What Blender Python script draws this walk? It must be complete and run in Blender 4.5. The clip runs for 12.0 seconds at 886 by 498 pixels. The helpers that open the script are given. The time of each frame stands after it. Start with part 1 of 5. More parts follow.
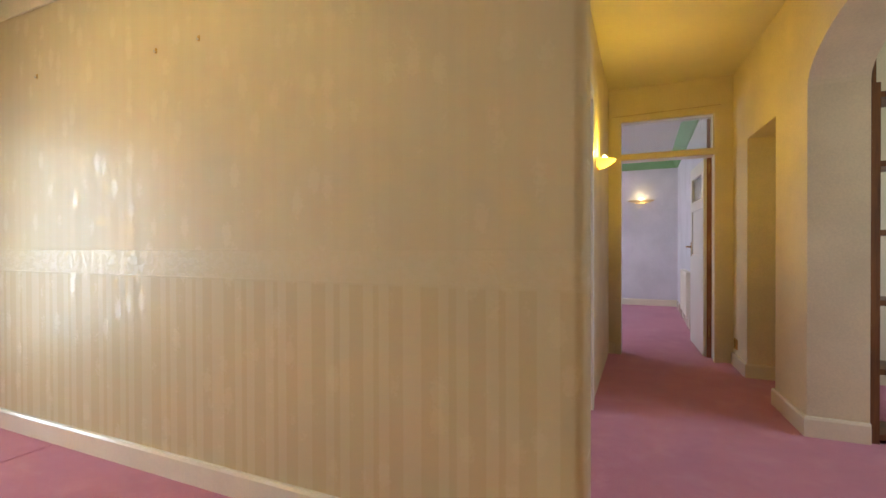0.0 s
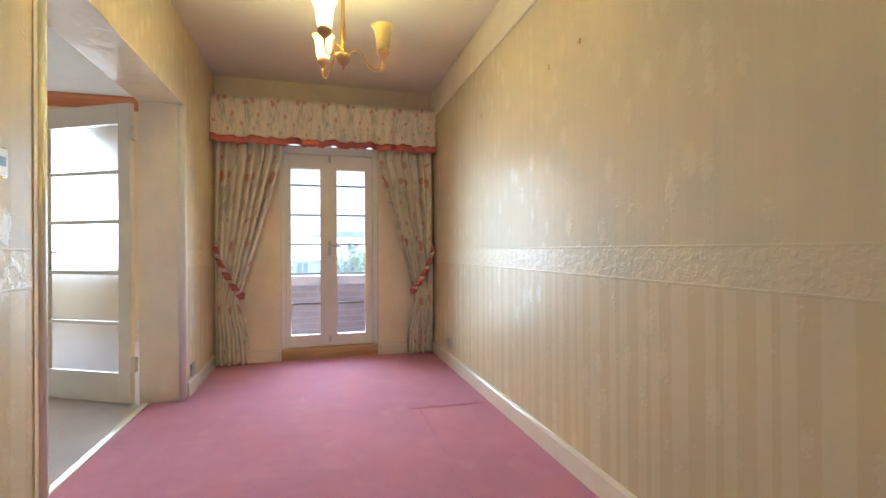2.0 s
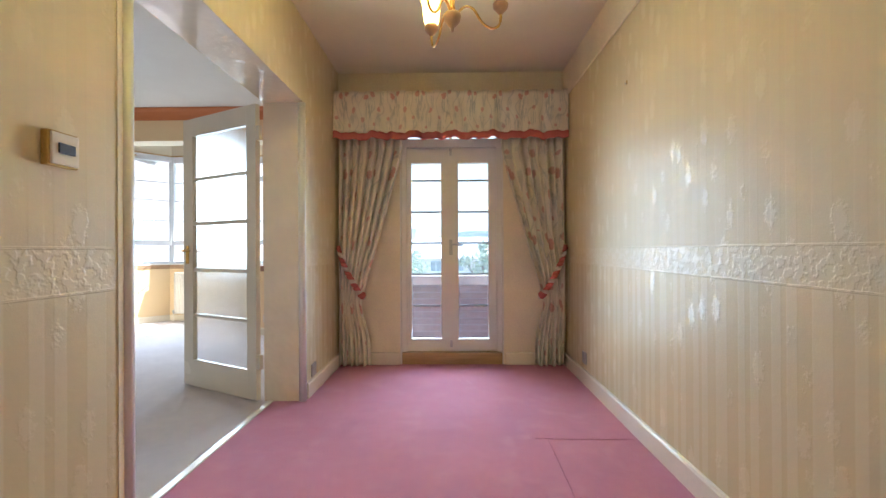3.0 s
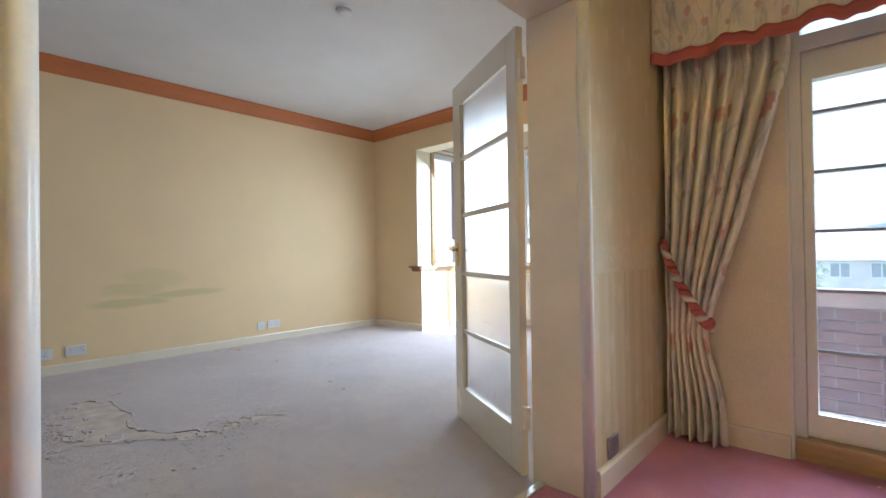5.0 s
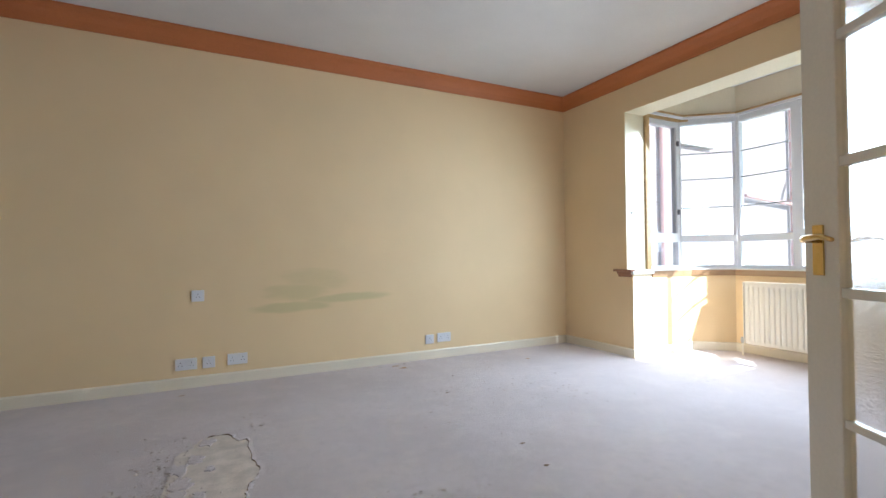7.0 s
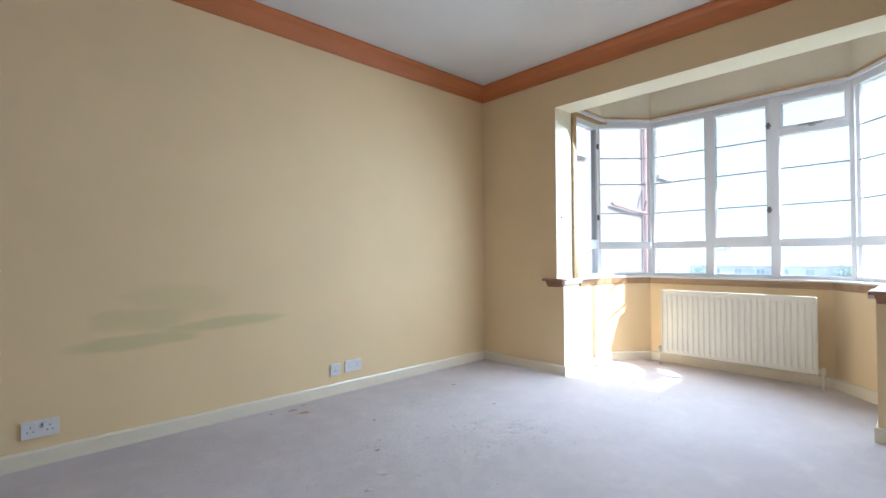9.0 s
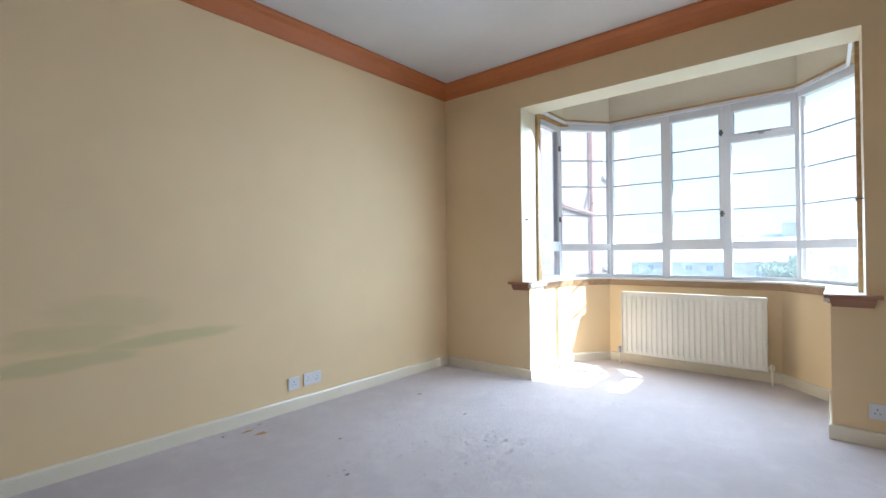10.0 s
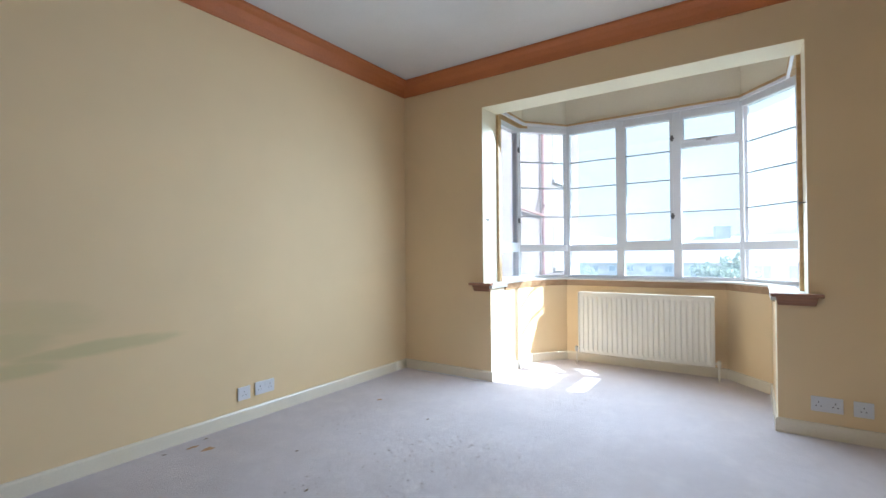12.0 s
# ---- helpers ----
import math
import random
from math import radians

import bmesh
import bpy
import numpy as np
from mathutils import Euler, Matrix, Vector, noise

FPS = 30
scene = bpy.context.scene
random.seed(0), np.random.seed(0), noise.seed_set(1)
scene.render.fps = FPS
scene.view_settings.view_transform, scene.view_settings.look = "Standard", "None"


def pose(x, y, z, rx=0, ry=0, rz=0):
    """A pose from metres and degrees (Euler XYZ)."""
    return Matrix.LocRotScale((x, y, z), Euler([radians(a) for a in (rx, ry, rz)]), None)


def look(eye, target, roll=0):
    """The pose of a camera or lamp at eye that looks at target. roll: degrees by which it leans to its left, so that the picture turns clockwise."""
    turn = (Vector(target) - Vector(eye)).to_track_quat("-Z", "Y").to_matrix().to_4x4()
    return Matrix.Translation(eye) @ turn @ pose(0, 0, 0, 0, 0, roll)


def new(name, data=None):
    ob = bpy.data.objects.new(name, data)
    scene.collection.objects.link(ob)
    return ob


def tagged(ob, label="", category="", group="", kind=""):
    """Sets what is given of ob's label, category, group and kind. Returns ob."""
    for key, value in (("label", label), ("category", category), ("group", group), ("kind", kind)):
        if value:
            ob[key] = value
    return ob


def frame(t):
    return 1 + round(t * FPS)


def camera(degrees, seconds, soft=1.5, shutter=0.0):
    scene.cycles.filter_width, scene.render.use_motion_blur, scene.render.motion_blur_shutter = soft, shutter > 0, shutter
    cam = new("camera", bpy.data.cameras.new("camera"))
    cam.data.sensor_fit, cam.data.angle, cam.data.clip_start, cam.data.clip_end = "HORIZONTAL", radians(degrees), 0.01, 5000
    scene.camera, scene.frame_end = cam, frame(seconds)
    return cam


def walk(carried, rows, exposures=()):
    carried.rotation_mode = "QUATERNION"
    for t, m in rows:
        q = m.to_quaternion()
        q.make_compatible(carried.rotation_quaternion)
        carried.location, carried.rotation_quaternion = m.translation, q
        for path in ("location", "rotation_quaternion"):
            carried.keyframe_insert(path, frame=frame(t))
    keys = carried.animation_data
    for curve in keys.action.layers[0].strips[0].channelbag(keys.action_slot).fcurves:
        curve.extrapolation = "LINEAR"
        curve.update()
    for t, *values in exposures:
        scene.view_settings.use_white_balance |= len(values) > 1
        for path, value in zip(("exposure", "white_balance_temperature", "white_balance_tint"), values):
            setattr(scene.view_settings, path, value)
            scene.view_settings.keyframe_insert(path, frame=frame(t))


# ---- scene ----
cam = camera(88.5, 12.0)
PATH = [
    (0, (-0.698, -0.409, 1.053), (-1.501, 1.422, 1.038), -0.2),
    (0.5, (-0.673, -0.386, 1.034), (-1.933, 1.167, 1.031), -0.3),
    (1, (-0.628, -0.337, 1.027), (-2.227, 0.864, 1.026), -0.3),
    (1.5, (-0.624, -0.263, 1.019), (-2.434, 0.588, 1.025), -0.4),
    (2, (-0.676, -0.151, 1.03), (-2.603, 0.384, 1.034), -0.3),
    (2.5, (-0.817, -0.058, 1.029), (-2.802, 0.183, 1.036), -0.5),
    (2.7, (-0.921, -0.039, 1.032), (-2.915, 0.103, 1.036), -0.4),
    (4.5, (-2.127, -0.032, 0.988), (-3.797, -1.133, 1.015), -0.6),
    (5, (-2.443, -0.221, 1.009), (-3.912, -1.578, 1.028), -0.8),
    (5.5, (-2.677, -0.501, 0.999), (-3.952, -2.042, 1.022), -0.7),
    (6, (-2.811, -0.805, 1.001), (-3.855, -2.511, 1.027), -0.6),
    (6.5, (-2.944, -1.108, 0.987), (-3.804, -2.913, 1.019), -0.6),
    (8.5, (-3.14, -2.065, 1.047), (-4.383, -3.631, 1.076), -0.4),
    (9, (-3.112, -2.266, 1.062), (-4.478, -3.727, 1.09), -0.4),
    (9.5, (-3.117, -2.384, 1.096), (-4.563, -3.765, 1.114), -0.5),
    (10, (-3.117, -2.477, 1.112), (-4.642, -3.771, 1.128), -0.6),
    (10.5, (-3.121, -2.534, 1.109), (-4.698, -3.765, 1.13), -0.5),
    (11, (-3.123, -2.568, 1.112), (-4.739, -3.746, 1.133), -0.6),
    (11.5, (-3.134, -2.579, 1.115), (-4.773, -3.724, 1.133), -0.6),
    (12, (-3.142, -2.594, 1.108), (-4.796, -3.719, 1.127), -0.5),
]
EXPOSURES = [(0.0, 2.47, 5950, 6), (1.0, 2.52, 5600, 4), (2.6, 2.38, 5250, 4), (4.5, 2.02, 5100, 4), (5.5, 2.08, 5450, 6), (6.5, 2.1, 5400, 6), (8.5, 2.03, 5200, 5), (12.0, 1.87, 5100, 4)]
walk(cam, [(t, look(eye, target, roll)) for t, eye, target, roll in PATH], exposures=EXPOSURES)

# ---- world, sun, exposure ----
SUN_DIR = Vector((0.154, -1.0, -0.70)).normalized()
world = bpy.data.worlds.new("sky")
scene.world = world
world.use_nodes = True
wn = world.node_tree.nodes
sky = wn.new("ShaderNodeTexSky")
sky.sky_type = "NISHITA"
sky.sun_disc = False
sky.sun_elevation = math.asin(-SUN_DIR.z)
sky.sun_rotation = radians(-10.8)
sky.air_density, sky.dust_density, sky.ozone_density = 1.0, 2.5, 0.5
wn["Background"].inputs["Strength"].default_value = 0.15
world.node_tree.links.new(sky.outputs[0], wn["Background"].inputs["Color"])

sun_data = bpy.data.lights.new("sun", "SUN")
sun_data.energy, sun_data.angle, sun_data.color = 3.4, radians(0.5), (1.0, 0.95, 0.88)
sun = new("sun", sun_data)
sun.matrix_world = look((0, 0, 30), Vector((0, 0, 30)) + SUN_DIR)


def lamp(name, place, watts, colour, radius=0.03):
    data = bpy.data.lights.new(name, "POINT")
    data.energy, data.color, data.shadow_soft_size = watts, colour, radius
    ob = new(name, data)
    ob.location = place
    return ob


def sky_lamp(name, centre, towards, width, height, watts, spread=180):
    """Stands in the opening of a window for the light of the sky."""
    data = bpy.data.lights.new(name, "AREA")
    data.shape, data.size, data.size_y = "RECTANGLE", width, height
    data.energy, data.color = watts, (0.86, 0.94, 1.0)
    data.spread = radians(spread)
    ob = new(name, data)
    ob.matrix_world = look(centre, Vector(centre) + Vector(towards))
    return ob


WARM = (1.0, 0.76, 0.22)
sky_lamp("sky_bay", (-6.95, -3.43, 1.62), (1, -0.25, -0.7), 2.1, 1.45, 13, 150)
sky_lamp("sky_side_room", (-3.18, 2.45, 1.5), (1, 0, -0.2), 1.4, 1.1, 2)
sky_lamp("sky_arch_room", (2.48, 2.15, 1.5), (-1, 0, -0.2), 1.4, 1.1, 3.6)
sky_lamp("sky_bedroom", (-3.58, 6.4, 1.5), (1, 0, -0.2), 2.2, 1.3, 3.8)
sky_lamp("sky_french_door", (-5.15, -0.03, 1.05), (1, 0, -0.12), 0.74, 1.7, 5.2, 110)
lamp("bulb_light", (-2.778, -0.114, 2.11), 7.2, WARM)
lamp("bulb_light", (-3.122, -0.114, 2.11), 7.2, WARM)
lamp("bulb_light", (-0.92, 3.1, 1.74), 1.9, (1.0, 0.66, 0.04))
lamp("bulb_light", (-0.72, 8.16, 1.90), 0.08, (1.0, 0.75, 0.4))


# ---- materials ----
def nodes_of(name):
    m = bpy.data.materials.new(name)
    m.use_nodes = True
    t = m.node_tree
    return m, t, t.nodes["Principled BSDF"]


def node(t, kind, **inputs):
    n = t.nodes.new(kind)
    for k, v in inputs.items():
        n.inputs[k.replace("_", " ")].default_value = v
    return n


def mixc(t, fac, a, b, mode="MIX"):
    n = t.nodes.new("ShaderNodeMix")
    n.data_type, n.blend_type = "RGBA", mode
    for sock, v in ((n.inputs[0], fac), (n.inputs[6], a), (n.inputs[7], b)):
        if hasattr(v, "links"):
            t.links.new(v, sock)
        else:
            sock.default_value = (*v, 1) if isinstance(v, tuple) else v
    return n.outputs[2]


def calc(t, op, a, b=0.0, c=0.0):
    n = t.nodes.new("ShaderNodeMath")
    n.operation = op
    for sock, v in zip(n.inputs, (a, b, c)):
        if hasattr(v, "links"):
            t.links.new(v, sock)
        else:
            sock.default_value = v
    return n.outputs[0]


def step_between(t, v, lo, hi):
    n = t.nodes.new("ShaderNodeMapRange")
    n.interpolation_type = "SMOOTHSTEP"
    t.links.new(v, n.inputs[0])
    n.inputs[1].default_value, n.inputs[2].default_value = lo, hi
    return n.outputs[0]


def noise_of(t, scale, detail=4.0, vec=None, rough=0.55):
    n = t.nodes.new("ShaderNodeTexNoise")
    n.inputs["Scale"].default_value, n.inputs["Detail"].default_value, n.inputs["Roughness"].default_value = scale, detail, rough
    if vec is None:
        vec = t.nodes.new("ShaderNodeTexCoord").outputs["Object"]
    t.links.new(vec, n.inputs["Vector"])
    return n.outputs["Fac"]


def bump_to(t, bsdf, height, strength, distance):
    b = t.nodes.new("ShaderNodeBump")
    b.inputs["Strength"].default_value, b.inputs["Distance"].default_value = strength, distance
    t.links.new(height, b.inputs["Height"])
    t.links.new(b.outputs[0], bsdf.inputs["Normal"])


def surface(name, colour, rough=0.6, metal=0.0, vary=0.12, big=2.0, fine=90.0, bump=0.15, depth=0.002, coat=0.0, rvary=0.12):
    """A plain surface with broad blotches, fine grain and a little relief."""
    m, t, b = nodes_of(name)
    large, small = noise_of(t, big), noise_of(t, fine, 3)
    f = calc(t, "ADD", calc(t, "MULTIPLY", large, 0.65), calc(t, "MULTIPLY", small, 0.35))
    f = step_between(t, f, 0.3, 0.7)
    lo = tuple(c * (1 - vary) for c in colour)
    hi = tuple(min(1, c * (1 + vary * 0.7)) for c in colour)
    t.links.new(mixc(t, f, lo, hi), b.inputs["Base Color"])
    t.links.new(calc(t, "ADD", rough - rvary / 2, calc(t, "MULTIPLY", large, rvary)), b.inputs["Roughness"])
    b.inputs["Metallic"].default_value = metal
    b.inputs["Coat Weight"].default_value = coat
    if bump:
        bump_to(t, b, small, bump, depth)
    return m


def carpet(name, colour, other, scuff):
    m, t, b = nodes_of(name)
    pos = t.nodes.new("ShaderNodeTexCoord").outputs["Object"]
    tread, patch, pile, tuft = noise_of(t, 1.3, 5), noise_of(t, 6.0, 6), noise_of(t, 45, 4), noise_of(t, 420, 2)
    c = mixc(t, step_between(t, tread, 0.35, 0.7), colour, other)
    c = mixc(t, calc(t, "MULTIPLY", step_between(t, patch, 0.48, 0.72), 0.6), c, scuff)
    c = mixc(t, calc(t, "MULTIPLY", step_between(t, noise_of(t, 17, 4), 0.45, 0.7), 0.5), c, tuple(v * 0.8 for v in colour))
    c = mixc(t, calc(t, "MULTIPLY", pile, 0.5), c, tuple(v * 0.82 for v in colour))
    c = mixc(t, calc(t, "MULTIPLY", tuft, 0.5), c, tuple(v * 0.7 for v in colour))
    t.links.new(c, b.inputs["Base Color"])
    b.inputs["Roughness"].default_value = 0.95
    b.inputs["Sheen Weight"].default_value = 0.25
    b.inputs["Specular IOR Level"].default_value = 0.15
    h = calc(t, "ADD", calc(t, "MULTIPLY", pile, 0.6), tuft)
    h = calc(t, "ADD", h, calc(t, "MULTIPLY", patch, 3.0))
    bump_to(t, b, h, 0.6, 0.008)
    return m


def wallpaper(name, colour, axis):
    """Embossed cream paper: matt beige stripes, glossy raised leaves and tulips, a moulded border at dado height."""
    m, t, b = nodes_of(name)
    pos = t.nodes.new("ShaderNodeTexCoord").outputs["Object"]
    sep = t.nodes.new("ShaderNodeSeparateXYZ")
    t.links.new(pos, sep.inputs[0])
    u, z = sep.outputs[axis], sep.outputs["Z"]
    flat = t.nodes.new("ShaderNodeCombineXYZ")
    t.links.new(u, flat.inputs["X"])
    t.links.new(z, flat.inputs["Y"])
    stretched = t.nodes.new("ShaderNodeMapping")
    stretched.inputs["Scale"].default_value = (1.0, 0.5, 1.0)
    t.links.new(flat.outputs[0], stretched.inputs["Vector"])
    wob = calc(t, "MULTIPLY", calc(t, "SUBTRACT", noise_of(t, 9, 2), 0.5), 0.006)
    s = calc(t, "FRACT", calc(t, "DIVIDE", calc(t, "ADD", u, wob), 0.47))

    def stripe(lo, hi):
        return calc(t, "MULTIPLY", step_between(t, s, lo - 0.008, lo + 0.008), calc(t, "SUBTRACT", 1.0, step_between(t, s, hi - 0.008, hi + 0.008)))
    band = stripe(0.03, 0.17)
    for lo, hi in ((0.25, 0.31), (0.40, 0.53), (0.62, 0.67), (0.76, 0.88)):
        band = calc(t, "MAXIMUM", band, stripe(lo, hi))
    plain = calc(t, "SUBTRACT", 1.0, band)
    below = calc(t, "SUBTRACT", 1.0, step_between(t, z, 0.905, 0.915))
    inside = calc(t, "MULTIPLY", step_between(t, z, 0.916, 0.92), calc(t, "SUBTRACT", 1.0, step_between(t, z, 1.034, 1.038)))
    outside = calc(t, "SUBTRACT", 1.0, inside)

    # leaves and tulip heads, scattered in rows between the stripes
    cell = t.nodes.new("ShaderNodeTexVoronoi")
    cell.inputs["Scale"].default_value, cell.inputs["Randomness"].default_value = 11.0, 0.75
    t.links.new(stretched.outputs[0], cell.inputs["Vector"])
    rag = calc(t, "MULTIPLY", calc(t, "SUBTRACT", noise_of(t, 55, 3, flat.outputs[0]), 0.5), 0.5)
    leaf = calc(t, "SUBTRACT", 1.0, step_between(t, calc(t, "ADD", cell.outputs["Distance"], rag), 0.2, 0.36))
    leaf = calc(t, "MULTIPLY", leaf, outside)
    scroll = step_between(t, noise_of(t, 30, 2, flat.outputs[0]), 0.44, 0.58)
    edge = calc(t, "ADD",
                calc(t, "SUBTRACT", 1.0, step_between(t, calc(t, "ABSOLUTE", calc(t, "SUBTRACT", z, 0.916)), 0.002, 0.005)),
                calc(t, "SUBTRACT", 1.0, step_between(t, calc(t, "ABSOLUTE", calc(t, "SUBTRACT", z, 1.038)), 0.002, 0.005)))
    grain = noise_of(t, 260, 3)
    h = calc(t, "ADD", calc(t, "MULTIPLY", calc(t, "MULTIPLY", plain, outside), 0.3), calc(t, "MULTIPLY", leaf, 0.75))
    h = calc(t, "ADD", h, calc(t, "MULTIPLY", calc(t, "MULTIPLY", inside, scroll), 0.9))
    h = calc(t, "ADD", h, calc(t, "ADD", calc(t, "MULTIPLY", edge, 0.9), calc(t, "ADD", calc(t, "MULTIPLY", grain, 0.2), calc(t, "MULTIPLY", noise_of(t, 24, 3), 0.8))))
    bump_to(t, b, h, 0.42, 0.002)
    t.links.new(b.inputs["Normal"].links[0].from_socket, b.inputs["Coat Normal"])
    age = noise_of(t, 1.1, 4)
    c = mixc(t, step_between(t, age, 0.3, 0.7), colour, tuple(v * 0.94 for v in colour))
    strength = calc(t, "ADD", 0.06, calc(t, "MULTIPLY", below, 0.4))
    c = mixc(t, calc(t, "MULTIPLY", calc(t, "MULTIPLY", band, outside), strength), c, (colour[0] * 0.86, colour[1] * 0.79, colour[2] * 0.66))
    c = mixc(t, calc(t, "MULTIPLY", leaf, 0.22), c, tuple(min(0.86, v * 1.12) for v in colour))
    c = mixc(t, calc(t, "MULTIPLY", inside, 0.1), c, tuple(min(0.86, v * 1.12) for v in colour))
    t.links.new(c, b.inputs["Base Color"])
    b.inputs["Specular IOR Level"].default_value = 0.25
    b.inputs["Roughness"].default_value = 0.6
    # the raised vinyl shines
    shine = calc(t, "ADD", calc(t, "MULTIPLY", leaf, 0.55), calc(t, "MULTIPLY", calc(t, "MULTIPLY", inside, scroll), 0.5))
    shine = calc(t, "ADD", shine, calc(t, "ADD", 0.14, calc(t, "MULTIPLY", plain, 0.1)))
    t.links.new(shine, b.inputs["Coat Weight"])
    b.inputs["Coat Roughness"].default_value = 0.28
    return m


def floral(name):
    """Cream furnishing cotton: columns of grey-green leaves with coral flower heads, thin scrolling stems."""
    m, t, b = nodes_of(name)
    uv = t.nodes.new("ShaderNodeTexCoord").outputs["UV"]
    sep = t.nodes.new("ShaderNodeSeparateXYZ")
    t.links.new(uv, sep.inputs[0])
    wide, tall = 0.46, 0.58
    row = calc(t, "FLOOR", calc(t, "DIVIDE", sep.outputs["Y"], tall))
    shift = calc(t, "MULTIPLY", calc(t, "MODULO", row, 2.0), 0.37)
    wob = calc(t, "MULTIPLY", calc(t, "SUBTRACT", noise_of(t, 7, 3, uv), 0.5), 0.09)
    dx = calc(t, "MULTIPLY", calc(t, "SUBTRACT", calc(t, "FRACT", calc(t, "ADD", calc(t, "DIVIDE", calc(t, "ADD", sep.outputs["X"], wob), wide), shift)), 0.5), wide)
    sway = calc(t, "MULTIPLY", calc(t, "SUBTRACT", noise_of(t, 3.1, 2, uv), 0.5), 0.16)
    dy = calc(t, "MULTIPLY", calc(t, "SUBTRACT", calc(t, "FRACT", calc(t, "DIVIDE", calc(t, "ADD", sep.outputs["Y"], sway), tall)), 0.5), tall)
    rag = calc(t, "MULTIPLY", calc(t, "SUBTRACT", noise_of(t, 45, 4, uv), 0.5), 2.6)

    def blob(x, y, rx, ry, soft=0.5):
        ex = calc(t, "POWER", calc(t, "ABSOLUTE", calc(t, "DIVIDE", calc(t, "SUBTRACT", dx, x), rx)), 2.0)
        ey = calc(t, "POWER", calc(t, "ABSOLUTE", calc(t, "DIVIDE", calc(t, "SUBTRACT", dy, y), ry)), 2.0)
        q = calc(t, "ADD", calc(t, "ADD", ex, ey), rag)
        return calc(t, "SUBTRACT", 1.0, step_between(t, q, 1.0 - soft, 1.0 + soft))
    base = mixc(t, step_between(t, noise_of(t, 3.0, 3, uv), 0.3, 0.7), (0.83, 0.77, 0.62), (0.77, 0.7, 0.56))
    c = base
    streak = t.nodes.new("ShaderNodeMapping")
    streak.inputs["Scale"].default_value = (30.0, 7.0, 1.0)
    t.links.new(uv, streak.inputs["Vector"])
    leafy = step_between(t, noise_of(t, 1.0, 3, streak.outputs[0]), 0.4, 0.6)
    for x, y, rx, ry, k in ((-0.05, 0.04, 0.075, 0.17, 0.55), (0.12, -0.12, 0.05, 0.1, 0.42), (-0.16, -0.2, 0.055, 0.07, 0.42), (0.17, 0.14, 0.04, 0.1, 0.4)):
        c = mixc(t, calc(t, "MULTIPLY", calc(t, "MULTIPLY", blob(x, y, rx, ry, 0.7), leafy), k), c, (0.3, 0.34, 0.32))
    for x, y, rx, k in ((-0.1, 0.2, 0.042, 0.75), (0.01, 0.235, 0.034, 0.7), (0.13, 0.02, 0.03, 0.65), (-0.17, -0.1, 0.028, 0.6), (0.05, -0.2, 0.026, 0.6)):
        c = mixc(t, calc(t, "MULTIPLY", blob(x, y, rx, rx, 0.45), k), c, (0.58, 0.23, 0.18))
    wv = t.nodes.new("ShaderNodeTexWave")
    wv.inputs["Scale"].default_value, wv.inputs["Distortion"].default_value, wv.inputs["Detail"].default_value = 2.1, 14.0, 1.0
    t.links.new(uv, wv.inputs["Vector"])
    c = mixc(t, calc(t, "MULTIPLY", step_between(t, wv.outputs["Fac"], 0.94, 0.99), 0.32), c, (0.36, 0.37, 0.33))
    t.links.new(c, b.inputs["Base Color"])
    b.inputs["Roughness"].default_value = 0.8
    bump_to(t, b, noise_of(t, 300, 2, uv), 0.2, 0.001)
    return m


def clear_glass(name):
    """Old window glass: clear, with a thin added film that scatters a little daylight, standing in for veiling glare
    and haze.
    """
    m, t, b = nodes_of(name)
    t.nodes.remove(b)
    tr = node(t, "ShaderNodeBsdfTransparent", Color=(0.97, 0.99, 0.985, 1))
    veil = node(t, "ShaderNodeBsdfTranslucent", Color=(0.86, 0.9, 0.97, 1))
    film = t.nodes.new("ShaderNodeMixShader")
    # uneven film weight; it washes out the view as glare would
    blotch = calc(t, "ADD", 0.07, calc(t, "MULTIPLY", noise_of(t, 2.5, 4), 0.06))
    for a, i in ((blotch, 0), (tr.outputs[0], 1), (veil.outputs[0], 2)):
        t.links.new(a, film.inputs[i])
    gl = node(t, "ShaderNodeBsdfGlossy", Roughness=0.02)
    lw = node(t, "ShaderNodeLayerWeight", Blend=0.5)
    k = calc(t, "ADD", 0.04, calc(t, "MULTIPLY", calc(t, "POWER", lw.outputs["Facing"], 5.0), 0.7))
    mx = t.nodes.new("ShaderNodeMixShader")
    for a, i in ((k, 0), (film.outputs[0], 1), (gl.outputs[0], 2)):
        t.links.new(a, mx.inputs[i])
    t.links.new(mx.outputs[0], t.nodes["Material Output"].inputs[0])
    return m


def obscure_glass(name):
    m, t, b = nodes_of(name)
    b.inputs["Base Color"].default_value = (0.9, 0.9, 0.89, 1)
    b.inputs["Transmission Weight"].default_value = 1.0
    b.inputs["Roughness"].default_value = 0.2
    b.inputs["IOR"].default_value = 1.25
    vec = t.nodes.new("ShaderNodeTexCoord").outputs["Object"]
    mp = t.nodes.new("ShaderNodeMapping")
    mp.inputs["Scale"].default_value = (1, 1, 4.5)
    t.links.new(vec, mp.inputs["Vector"])
    bump_to(t, b, noise_of(t, 60, 2, mp.outputs[0]), 0.5, 0.003)
    return m


def lampshade_glass(name):
    m, t, b = nodes_of(name)
    t.nodes.remove(b)
    di = node(t, "ShaderNodeBsdfDiffuse", Color=(0.85, 0.78, 0.6, 1))
    tl = node(t, "ShaderNodeBsdfTranslucent", Color=(0.95, 0.85, 0.6, 1))
    mx = t.nodes.new("ShaderNodeMixShader")
    mx.inputs[0].default_value = 0.55
    t.links.new(di.outputs[0], mx.inputs[1])
    t.links.new(tl.outputs[0], mx.inputs[2])
    t.links.new(mx.outputs[0], t.nodes["Material Output"].inputs[0])
    return m


